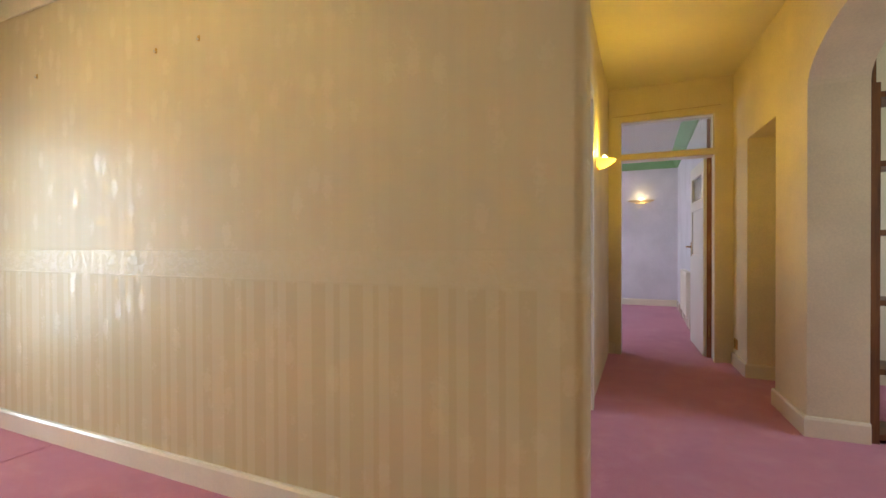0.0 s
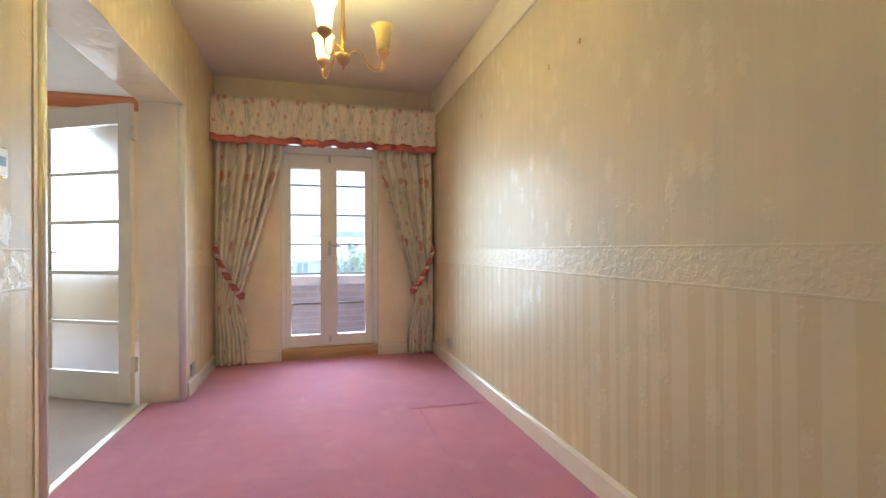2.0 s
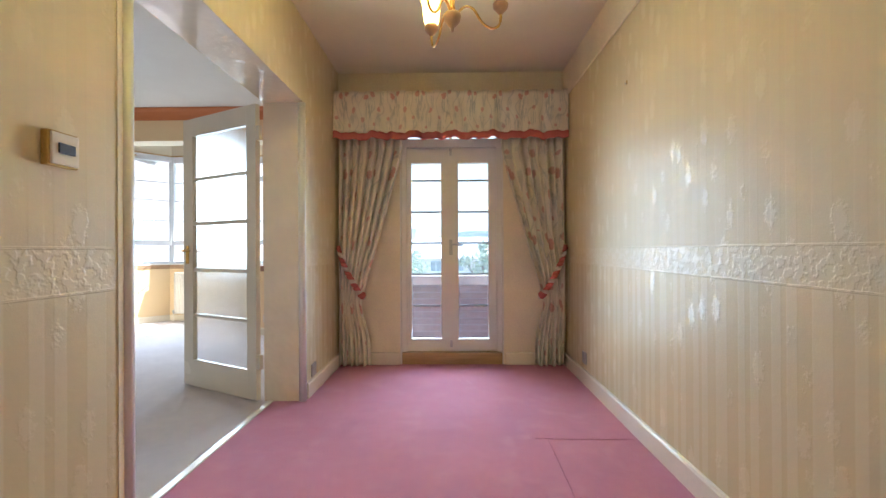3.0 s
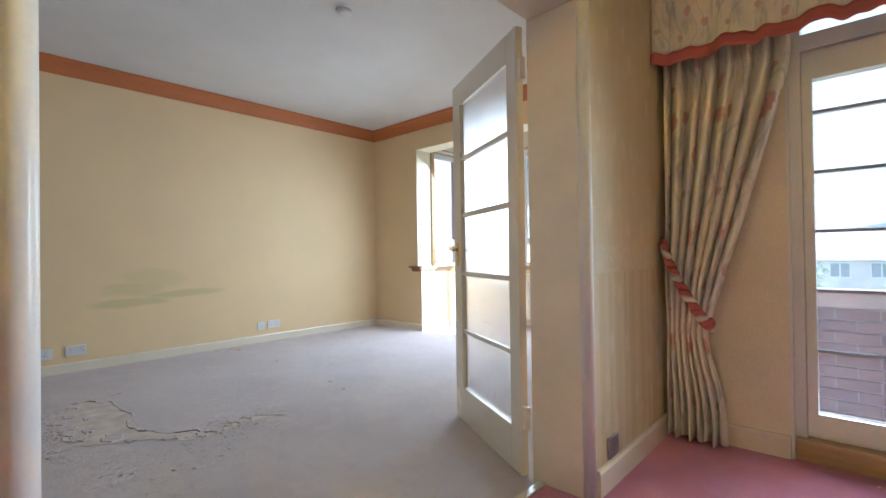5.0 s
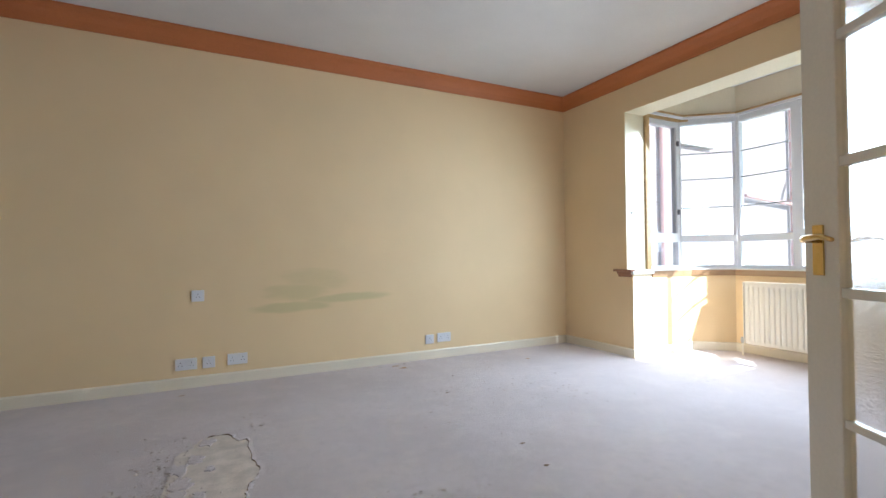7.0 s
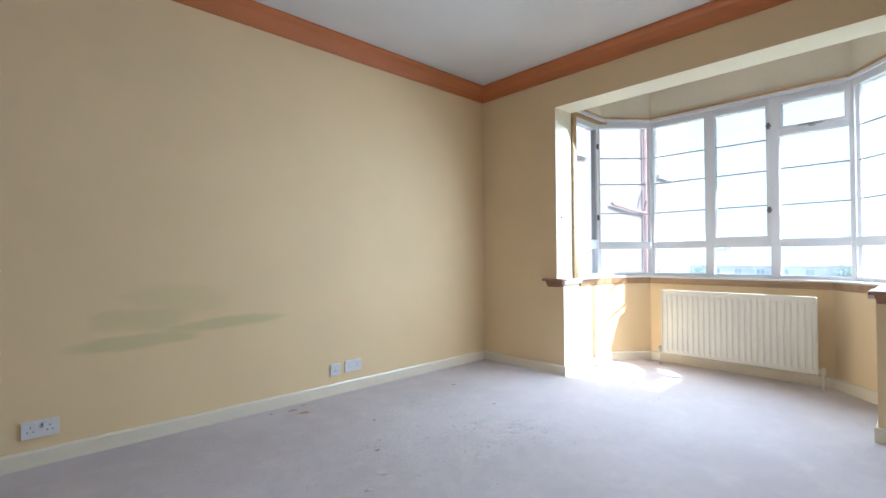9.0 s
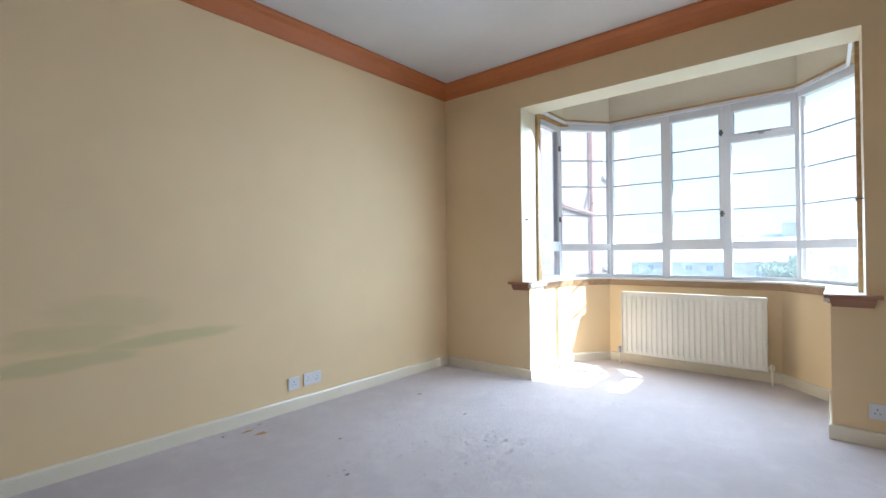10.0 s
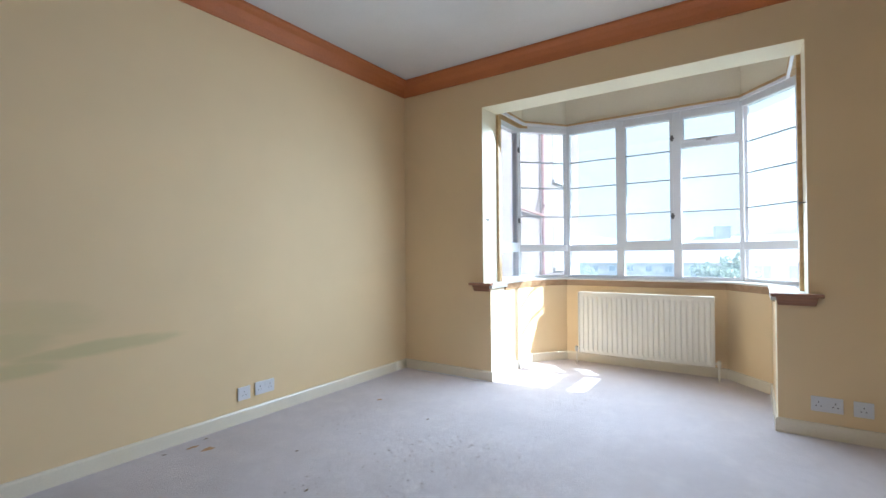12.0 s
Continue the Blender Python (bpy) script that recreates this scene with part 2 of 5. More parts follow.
def foliage(name, dark, light):
    """Thin leaves that let part of the daylight through."""
    m, t, b = nodes_of(name)
    t.nodes.remove(b)
    c = mixc(t, step_between(t, noise_of(t, 1.5, 4), 0.3, 0.7), dark, light)
    di, tl = t.nodes.new("ShaderNodeBsdfDiffuse"), t.nodes.new("ShaderNodeBsdfTranslucent")
    mx = t.nodes.new("ShaderNodeMixShader")
    mx.inputs[0].default_value = 0.5
    for sh, i in ((di, 1), (tl, 2)):
        t.links.new(c, sh.inputs["Color"])
        t.links.new(sh.outputs[0], mx.inputs[i])
    t.links.new(mx.outputs[0], t.nodes["Material Output"].inputs[0])
    return m


def glowing(name, colour, strength):
    m, t, b = nodes_of(name)
    b.inputs["Emission Color"].default_value = (*colour, 1)
    b.inputs["Emission Strength"].default_value = strength
    return m


def wood(name, dark, light, axis, rough=0.45):
    m, t, b = nodes_of(name)
    vec = t.nodes.new("ShaderNodeTexCoord").outputs["Object"]
    mp = t.nodes.new("ShaderNodeMapping")
    k = [22.0, 22.0, 22.0]
    k["XYZ".index(axis)] = 1.6
    mp.inputs["Scale"].default_value = k
    t.links.new(vec, mp.inputs["Vector"])
    g, fine = noise_of(t, 1.0, 6, mp.outputs[0]), noise_of(t, 5.0, 4, mp.outputs[0])
    t.links.new(mixc(t, step_between(t, calc(t, "ADD", calc(t, "MULTIPLY", g, 0.7), calc(t, "MULTIPLY", fine, 0.3)), 0.35, 0.65), dark, light), b.inputs["Base Color"])
    b.inputs["Roughness"].default_value = rough
    bump_to(t, b, fine, 0.15, 0.001)
    return m


def stained_wall(name, colour):
    """Pale yellow emulsion with a smeared greenish damp patch."""
    m, t, b = nodes_of(name)
    pos = t.nodes.new("ShaderNodeTexCoord").outputs["Object"]
    sep = t.nodes.new("ShaderNodeSeparateXYZ")
    t.links.new(pos, sep.inputs[0])
    large, fine = noise_of(t, 1.4, 4), noise_of(t, 140, 3)
    c = mixc(t, step_between(t, large, 0.3, 0.7), colour, tuple(v * 0.95 for v in colour))
    mp = t.nodes.new("ShaderNodeMapping")
    mp.inputs["Scale"].default_value = (1.6, 1.0, 7.0)
    t.links.new(pos, mp.inputs["Vector"])
    rag = calc(t, "SUBTRACT", noise_of(t, 2.2, 5, mp.outputs[0]), 0.5)

    def blotch(x, z, rx, rz, lean, soft):
        dx = calc(t, "SUBTRACT", sep.outputs["X"], x)
        dz = calc(t, "SUBTRACT", calc(t, "SUBTRACT", sep.outputs["Z"], z), calc(t, "MULTIPLY", dx, lean))
        q = calc(t, "ADD", calc(t, "POWER", calc(t, "ABSOLUTE", calc(t, "DIVIDE", dx, rx)), 2.0), calc(t, "POWER", calc(t, "ABSOLUTE", calc(t, "DIVIDE", dz, rz)), 2.0))
        q = calc(t, "ADD", q, calc(t, "MULTIPLY", rag, 1.6))
        return calc(t, "SUBTRACT", 1.0, step_between(t, q, 1.0 - soft, 1.0 + soft * 0.3))
    f = calc(t, "MULTIPLY", blotch(-3.62, 0.575, 0.36, 0.05, -0.02, 0.7), 0.8)
    f = calc(t, "MAXIMUM", f, calc(t, "MULTIPLY", blotch(-4.12, 0.635, 0.42, 0.043, -0.03, 0.75), 0.85))
    f = calc(t, "MAXIMUM", f, calc(t, "MULTIPLY", blotch(-3.66, 0.70, 0.3, 0.08, 0.0, 0.8), 0.62))
    f = calc(t, "MAXIMUM", f, calc(t, "MULTIPLY", blotch(-3.82, 0.81, 0.3, 0.1, 0.05, 1.0), 0.45))
    c = mixc(t, calc(t, "MULTIPLY", f, 0.52), c, (0.46, 0.44, 0.2))
    t.links.new(c, b.inputs["Base Color"])
    b.inputs["Roughness"].default_value = 0.72
    bump_to(t, b, fine, 0.12, 0.0015)
    return m


M = {}
M["paper"] = wallpaper("embossed_wallpaper", (0.67, 0.565, 0.345), "X")
M["paper_y"] = wallpaper("embossed_wallpaper_return", (0.67, 0.565, 0.345), "Y")
M["cream"] = surface("cream_wall_paint", (0.82, 0.72, 0.52), 0.7, bump=0.2)
M["hall"] = surface("hall_wall_paint", (0.74, 0.64, 0.46), 0.55, bump=0.2)
M["yellow"] = stained_wall("pale_yellow_emulsion", (0.82, 0.63, 0.365))
M["bay_cream"] = surface("bay_reveal_paint", (0.78, 0.7, 0.52), 0.6, vary=0.05, bump=0.1)
M["lilac"] = surface("lilac_wall_paint", (0.74, 0.72, 0.77), 0.75, bump=0.15)
M["ceiling"] = surface("ceiling_paint", (0.72, 0.7, 0.68), 0.85, vary=0.05, bump=0.1)
M["dining_ceiling"] = surface("dining_ceiling_paint", (0.8, 0.73, 0.57), 0.8, vary=0.05, bump=0.1)
M["hall_ceiling"] = surface("hall_ceiling_paint", (0.76, 0.68, 0.45), 0.45, vary=0.05, bump=0.1)
M["orange"] = surface("terracotta_cornice_paint", (0.5, 0.165, 0.05), 0.55, vary=0.1)
M["green"] = surface("green_cornice_paint", (0.22, 0.42, 0.2), 0.6)
M["gloss"] = surface("cream_gloss_paint", (0.82, 0.74, 0.59), 0.25, vary=0.06, bump=0.12, depth=0.001, coat=0.3)
M["lintel_gloss"] = surface("uneven_brushed_gloss_paint", (0.8, 0.69, 0.5), 0.14, vary=0.06, big=3.0, fine=4.0, bump=0.6, depth=0.02, coat=1.0)
M["white_gloss"] = surface("white_gloss_paint", (0.78, 0.75, 0.69), 0.3, vary=0.05, bump=0.08, depth=0.001)
M["wardrobe"] = surface("wardrobe_white_paint", (0.74, 0.71, 0.68), 0.45, vary=0.05, bump=0.1, depth=0.001)
M["frame_white"] = surface("white_window_frame", (0.76, 0.76, 0.77), 0.4, vary=0.05, bump=0.05, depth=0.0005)
M["pink"] = carpet("rose_pink_carpet", (0.72, 0.27, 0.39), (0.59, 0.205, 0.305), (0.78, 0.37, 0.47))
M["beige"] = carpet("mauve_beige_carpet", (0.73, 0.645, 0.64), (0.585, 0.505, 0.495), (0.79, 0.7, 0.655))
M["underlay"] = surface("carpet_underlay", (0.66, 0.58, 0.51), 0.9, vary=0.25, big=9, fine=200, bump=0.4)
M["lead"] = surface("grey_glazing_bar", (0.4, 0.42, 0.45), 0.5, vary=0.1, bump=0.0)
M["tear"] = surface("torn_carpet_edge", (0.2, 0.13, 0.07), 0.95, vary=0.3, big=20, fine=200)
M["crumb"] = surface("carpet_crumbs", (0.56, 0.47, 0.43), 0.95, vary=0.4, big=30, fine=300)
M["glass"] = clear_glass("window_glass")
M["frost"] = obscure_glass("obscure_door_glass")
M["brass"] = surface("polished_brass", (0.72, 0.5, 0.18), 0.25, 1.0, vary=0.15, bump=0.03)
M["chrome"] = surface("worn_metal", (0.5, 0.5, 0.5), 0.35, 1.0, bump=0.03)
M["dull_metal"] = surface("dull_dark_metal", (0.16, 0.15, 0.15), 0.45, 0.6, bump=0.03)
M["dark"] = surface("dark_plastic", (0.03, 0.025, 0.02), 0.4)
M["plastic"] = surface("white_plastic", (0.75, 0.74, 0.76), 0.35, vary=0.04, bump=0.0)
M["sill"] = wood("brown_sill_wood", (0.24, 0.11, 0.06), (0.36, 0.18, 0.1), "Y")
M["apron"] = wood("light_brown_apron_wood", (0.3, 0.18, 0.09), (0.42, 0.27, 0.15), "Y")
M["oak"] = wood("varnished_oak", (0.42, 0.26, 0.1), (0.58, 0.38, 0.17), "Y", 0.35)
M["shelf"] = wood("dark_brown_wood", (0.1, 0.035, 0.01), (0.2, 0.075, 0.02), "Z")
M["floral"] = floral("floral_curtain_fabric")
M["trim_red"] = surface("dusty_red_trim_fabric", (0.5, 0.13, 0.11), 0.8, fine=250)
M["cord_white"] = surface("cream_cord", (0.68, 0.6, 0.5), 0.85, fine=250)
M["shade"] = lampshade_glass("cream_lampshade_glass")
M["bulb"] = glowing("lit_bulb", (1.0, 0.72, 0.32), 60.0)
M["dim_bulb"] = glowing("dim_lit_bulb", (1.0, 0.7, 0.3), 4.0)
M["wood_cup"] = surface("turned_wood_cup", (0.46, 0.3, 0.2), 0.5)
M["radiator"] = surface("radiator_enamel", (0.82, 0.77, 0.66), 0.4, vary=0.05, bump=0.03)
M["brick"] = surface("red_brown_brick", (0.3, 0.13, 0.09), 0.9, vary=0.35, big=5, fine=120, bump=0.4, depth=0.004)
M["mortar"] = surface("grey_mortar", (0.4, 0.36, 0.35), 0.95, vary=0.2)
M["asphalt"] = surface("balcony_asphalt", (0.08, 0.08, 0.08), 0.9, vary=0.3, big=3)
M["stone"] = surface("weathered_coping", (0.5, 0.48, 0.46), 0.85, vary=0.25, big=4)
M["render"] = surface("pale_render", (0.55, 0.5, 0.46), 0.9, vary=0.15, big=0.4, fine=20)
# distance haze is mixed into these pale brick and slate colours
M["far_brick"] = surface("hazed_distant_brick", (0.7, 0.64, 0.62), 0.9, vary=0.3, big=0.5, fine=12)
M["slate"] = surface("hazed_slate_roof", (0.68, 0.66, 0.66), 0.8, vary=0.3, big=0.6, fine=15)
M["far_glass"] = surface("dark_window_glass", (0.34, 0.37, 0.4), 0.2, vary=0.2, bump=0)
# leaf greens are lightened to carry the haze over the town
M["leaf"] = foliage("hazed_summer_leaves", (0.36, 0.42, 0.32), (0.48, 0.53, 0.43))
M["bark"] = surface("tree_bark", (0.12, 0.09, 0.06), 0.9, vary=0.3, big=6)
M["grass"] = surface("grass_and_streets", (0.22, 0.25, 0.17), 0.95, vary=0.5, big=0.06, fine=1.5)
# bluish haze is painted into the hill colour
M["hill"] = surface("hazed_far_hills", (0.4, 0.45, 0.47), 0.95, vary=0.2, big=0.005, fine=0.05)
M["pipe"] = surface("painted_drain_pipe", (0.36, 0.2, 0.18), 0.7, vary=0.2)


# ---- building helpers ----
def box(bm, x0, x1, y0, y1, z0, z1, bevel=0.0):
    v = [bm.verts.new((x, y, z)) for x in (x0, x1) for y in (y0, y1) for z in (z0, z1)]
    fs = [bm.faces.new([v[i] for i in q]) for q in ((0, 1, 3, 2), (4, 6, 7, 5), (0, 4, 5, 1), (2, 3, 7, 6), (0, 2, 6, 4), (1, 5, 7, 3))]
    if bevel:
        bmesh.ops.bevel(bm, geom=list({e for f in fs for e in f.edges}), offset=bevel, segments=2, affect="EDGES", profile=0.6)
    return v


def part(name, bm, material, parent=None, label="", smooth=False):
    bmesh.ops.recalc_face_normals(bm, faces=bm.faces)
    me = bpy.data.meshes.new(name)
    bm.to_mesh(me)
    bm.free()
    for mm in material if isinstance(material, (list, tuple)) else [material]:
        me.materials.append(mm)
    if smooth:
        for p in me.polygons:
            p.use_smooth = True
    ob = new(name, me)
    if parent is not None:
        ob.parent = parent
    if label:
        ob["label"] = label
    return ob


def thing(name, label, category, m=None, group="", kind=""):
    ob = new(name)
    ob.empty_display_size = 0.1
    if m is not None:
        ob.matrix_basis = m
    return tagged(ob, label, category, group, kind)


def structure(ob, label, category):
    return tagged(ob, label, category, kind="structure")


def boxes(name, dims, material, parent=None, label="", bevel=0.0):
    bm = bmesh.new()
    for d in dims:
        box(bm, *d, bevel=bevel)
    return part(name, bm, material, parent, label)


def tube(bm, pts, r, n=8, close=False):
    pts = [Vector(p) for p in pts]
    rings = []
    for i, p in enumerate(pts):
        d = (pts[min(i + 1, len(pts) - 1)] - pts[max(i - 1, 0)]).normalized()
        side = d.cross(Vector((0, 0, 1)) if abs(d.z) < 0.95 else Vector((1, 0, 0))).normalized()
        up = side.cross(d)
        rr = r[i] if isinstance(r, (list, tuple)) else r
        rings.append([bm.verts.new(p + rr * (math.cos(a) * side + math.sin(a) * up)) for a in (math.tau * k / n for k in range(n))])
    for a, b in zip(rings, rings[1:]):
        for k in range(n):
            bm.faces.new((a[k], a[(k + 1) % n], b[(k + 1) % n], b[k]))
    bm.faces.new(rings[0][::-1]), bm.faces.new(rings[-1])


def lathe(bm, prof, cx=0.0, cy=0.0, n=20, cap=True):
    rings = [[bm.verts.new((cx + r * math.cos(math.tau * k / n), cy + r * math.sin(math.tau * k / n), z)) for k in range(n)] for r, z in prof]
    for a, b in zip(rings, rings[1:]):
        for k in range(n):
            bm.faces.new((a[k], a[(k + 1) % n], b[(k + 1) % n], b[k]))
    if cap:
        bm.faces.new(rings[0][::-1]), bm.faces.new(rings[-1])


def sweep(bm, pts, prof, side=1.0):
    """A profile of (offset to the left of the way, z), carried along a plan line with mitred corners."""
    pts = [Vector(p) for p in pts]
    dirs = [(b - a).normalized() for a, b in zip(pts, pts[1:])]
    rings = []
    for i, p in enumerate(pts):
        d0, d1 = dirs[max(i - 1, 0)], dirs[min(i, len(dirs) - 1)]
        n0, n1 = Vector((-d0.y, d0.x)), Vector((-d1.y, d1.x))
        m = (n0 + n1) / (1 + n0.dot(n1)) * side
        rings.append([bm.verts.new((p.x + m.x * o, p.y + m.y * o, z)) for o, z in prof])
    k = len(prof)
    for a, b in zip(rings, rings[1:]):
        for j in range(k):
            bm.faces.new((a[j], a[(j + 1) % k], b[(j + 1) % k], b[j]))
    bm.faces.new(rings[0]), bm.faces.new(rings[-1][::-1])


def wall(name, axis, c0, c1, u0, u1, z0, z1, holes, mats, label, category="wall"):
    """A wall across the axis, from c0 to c1 thick; holes (ua, ub, za, zb) go right through. mats: the face at c0, at c1, the reveals."""
    us = sorted({u0, u1, *[h[0] for h in holes], *[h[1] for h in holes]})
    zs = sorted({z0, z1, *[h[2] for h in holes], *[h[3] for h in holes]})
    us, zs = [u for u in us if u0 <= u <= u1], [z for z in zs if z0 <= z <= z1]
    def solid(i, j):
        if not (0 <= i < len(us) - 1 and 0 <= j < len(zs) - 1):
            return False
        u, z = (us[i] + us[i + 1]) / 2, (zs[j] + zs[j + 1]) / 2
        return not any(a < u < b and c < z < d for a, b, c, d in holes)
    bm, cache = bmesh.new(), {}
    def v(i, j, c):
        if (i, j, c) not in cache:
            p = (c, us[i], zs[j]) if axis == "x" else (us[i], c, zs[j])
            cache[i, j, c] = bm.verts.new(p)
        return cache[i, j, c]
    for i in range(len(us) - 1):
        for j in range(len(zs) - 1):
            if not solid(i, j):
                continue
            for c, k in ((c0, 0), (c1, 1)):
                bm.faces.new((v(i, j, c), v(i + 1, j, c), v(i + 1, j + 1, c), v(i, j + 1, c))).material_index = k
            for di, dj, a, b in ((-1, 0, (i, j), (i, j + 1)), (1, 0, (i + 1, j), (i + 1, j + 1)), (0, -1, (i, j), (i + 1, j)), (0, 1, (i, j + 1), (i + 1, j + 1))):
                if not solid(i + di, j + dj):
                    bm.faces.new((v(*a, c0), v(*b, c0), v(*b, c1), v(*a, c1))).material_index = 2
    return structure(part(name, bm, list(mats)), label, category)


def slab(name, x0, x1, y0, y1, z0, z1, material, label, category):
    return structure(boxes(name, [(x0, x1, y0, y1, z0, z1)], material), label, category)


# ---- structure ----
N, S1, S2, FW, W, LS, LE = 0.99, -1.037, -1.31, -5.18, -6.62, -5.405, -1.69
slab("floor_pink", FW - 0.27, 2.6, -1.27, 9.4, -0.12, 0.0, M["pink"], "worn rose-pink fitted carpet through dining room and hall", "carpet")
slab("floor_beige", -7.84, -0.9, LS - 0.05, -1.27, -0.12, 0.0, M["beige"], "mauve-beige fitted carpet, worn and torn in places", "carpet")
slab("ceiling_living", -7.0, -0.9, LS - 0.2, S2 + 0.1, 2.764, 2.95, M["ceiling"], "flat white-painted plaster ceiling of the living room", "ceiling")
slab("ceiling_dining", FW - 0.3, -0.85, S1 - 0.05, N + 0.1, 2.618, 2.76, M["dining_ceiling"], "dull off-white plaster ceiling of the dining room", "ceiling")
structure(boxes("ceiling_hall", [(-0.85, 2.7, -1.4, 1.0, 2.55, 2.9), (-3.4, 2.7, 1.0, 4.36, 2.55, 2.9)], M["hall_ceiling"]), "cream-painted hall ceiling", "ceiling")
slab("ceiling_bedroom", -3.8, 0.2, 4.36, 8.5, 2.54, 2.8, M["ceiling"], "white ceiling of the far bedroom", "ceiling")

wall("wall_dining_north", "y", N, N + 0.16, FW, -0.93, 0, 2.7, [], (M["paper"], M["hall"], M["paper_y"]), "cream embossed striped wallpaper wall with moulded dado border")
wall("wall_dining_south", "y", S2, S1, FW - 0.27, 0.13, 0, 2.76, [(-4.19, -2.5, 0, 2.045)], (M["yellow"], M["paper"], M["lintel_gloss"]), "wall between the rooms with a wide doorway, embossed wallpaper")
wall("wall_dining_west", "x", FW - 0.27, FW, S1, N + 0.16, 0, 2.7, [(-0.475, 0.43, 0, 2.25)], (M["brick"], M["cream"], M["white_gloss"]), "cream-painted end wall round the french doors")
wall("wall_living_south", "y", LS - 0.25, LS, W - 0.26, -0.9, 0, 2.8, [], (M["brick"], M["yellow"], M["brick"]), "pale yellow wall with a smeared greenish damp stain")
wall("wall_living_west", "x", W - 0.26, W, LS, S2, 0, 2.8, [(-4.465, -2.475, 0, 0.8), (-4.535, -2.32, 0.8, 2.38)], (M["brick"], M["yellow"], M["bay_cream"]), "pale yellow wall opened to the bay window")
wall("wall_living_north", "y", S2, S2 + 0.25, W - 0.26, FW - 0.27, 0, 2.8, [], (M["yellow"], M["brick"], M["brick"]), "pale yellow outer wall beside the balcony")
wall("wall_living_east", "x", -0.95, -0.8, LS - 0.25, S2, 0, 2.8, [], (M["yellow"], M["hall"], M["hall"]), "plain wall behind the fitted wardrobe")
wall("wall_hall_left", "x", -1.16, -1.0, N + 0.16, 4.3, 0, 2.75, [(1.5, 2.62, 0, 1.98)], (M["cream"], M["hall"], M["white_gloss"]), "cream hall wall with a doorway")
wall("wall_hall_end", "y", 4.3, 4.46, -3.7, 0.4, 0, 2.75, [(-0.885, -0.11, 0, 1.86), (-0.885, -0.12, 1.917, 2.22)], (M["hall"], M["lilac"], M["white_gloss"]), "cream hall end wall with doorway and glazed light above")
wall("wall_bedroom_far", "y", 8.27, 8.47, -3.7, 0.2, 0, 2.7, [], (M["lilac"], M["brick"], M["brick"]), "lilac-painted far bedroom wall")
wall("wall_bedroom_right", "x", -0.15, 0.05, 4.46, 8.27, 0, 2.7, [], (M["lilac"], M["brick"], M["brick"]), "pale bedroom side wall")
wall("wall_bedroom_left", "x", -3.8, -3.6, 4.46, 8.27, 0, 2.7, [(5.2, 7.6, 0.8, 2.2)], (M["brick"], M["lilac"], M["white_gloss"]), "bedroom window wall")
wall("wall_side_room", "x", -3.4, -3.2, N + 0.16, 4.3, 0, 2.75, [(1.7, 3.2, 0.9, 2.1)], (M["brick"], M["cream"], M["white_gloss"]), "plain wall of the room beside the hall")
wall("wall_arch_room", "x", 2.5, 2.7, -1.4, 4.36, 0, 2.75, [(1.4, 2.9, 0.9, 2.1)], (M["hall"], M["brick"], M["white_gloss"]), "plain wall of the room beyond the arch")
wall("wall_arch_room_end", "y", 4.0, 4.2, 0.4, 2.5, 0, 2.75, [], (M["hall"], M["brick"], M["brick"]), "plain end wall beyond the arch")
wall("wall_arch_room_south", "y", 0.7, 0.9, 0.4, 2.5, 0, 2.75, [], (M["brick"], M["hall"], M["brick"]), "plain wall beyond the arch")


def rounded_end():
    """The bullnosed end of the papered wall."""
    bm = bmesh.new()
    quarter = [math.pi / 2 * k / 6 for k in range(7)]
    arc = [(-0.93, N), (-0.886, N)] + [(-0.885 + 0.035 * math.sin(a), N + 0.035 - 0.035 * math.cos(a)) for a in quarter]
    arc += [(-0.85, N + 0.036), (-0.85, N + 0.124)] + [(-0.885 + 0.035 * math.cos(a), N + 0.125 + 0.035 * math.sin(a)) for a in quarter] + [(-0.886, N + 0.16), (-0.93, N + 0.16)]
    lo, hi = [bm.verts.new((x, y, 0)) for x, y in arc], [bm.verts.new((x, y, 2.7)) for x, y in arc]
    for k in range(len(arc) - 1):
        bm.faces.new((lo[k], lo[k + 1], hi[k + 1], hi[k]))
    return structure(part("wall_end_rounded", bm, M["paper"], smooth=True), "rounded wallpapered wall end", "wall")


rounded_end()


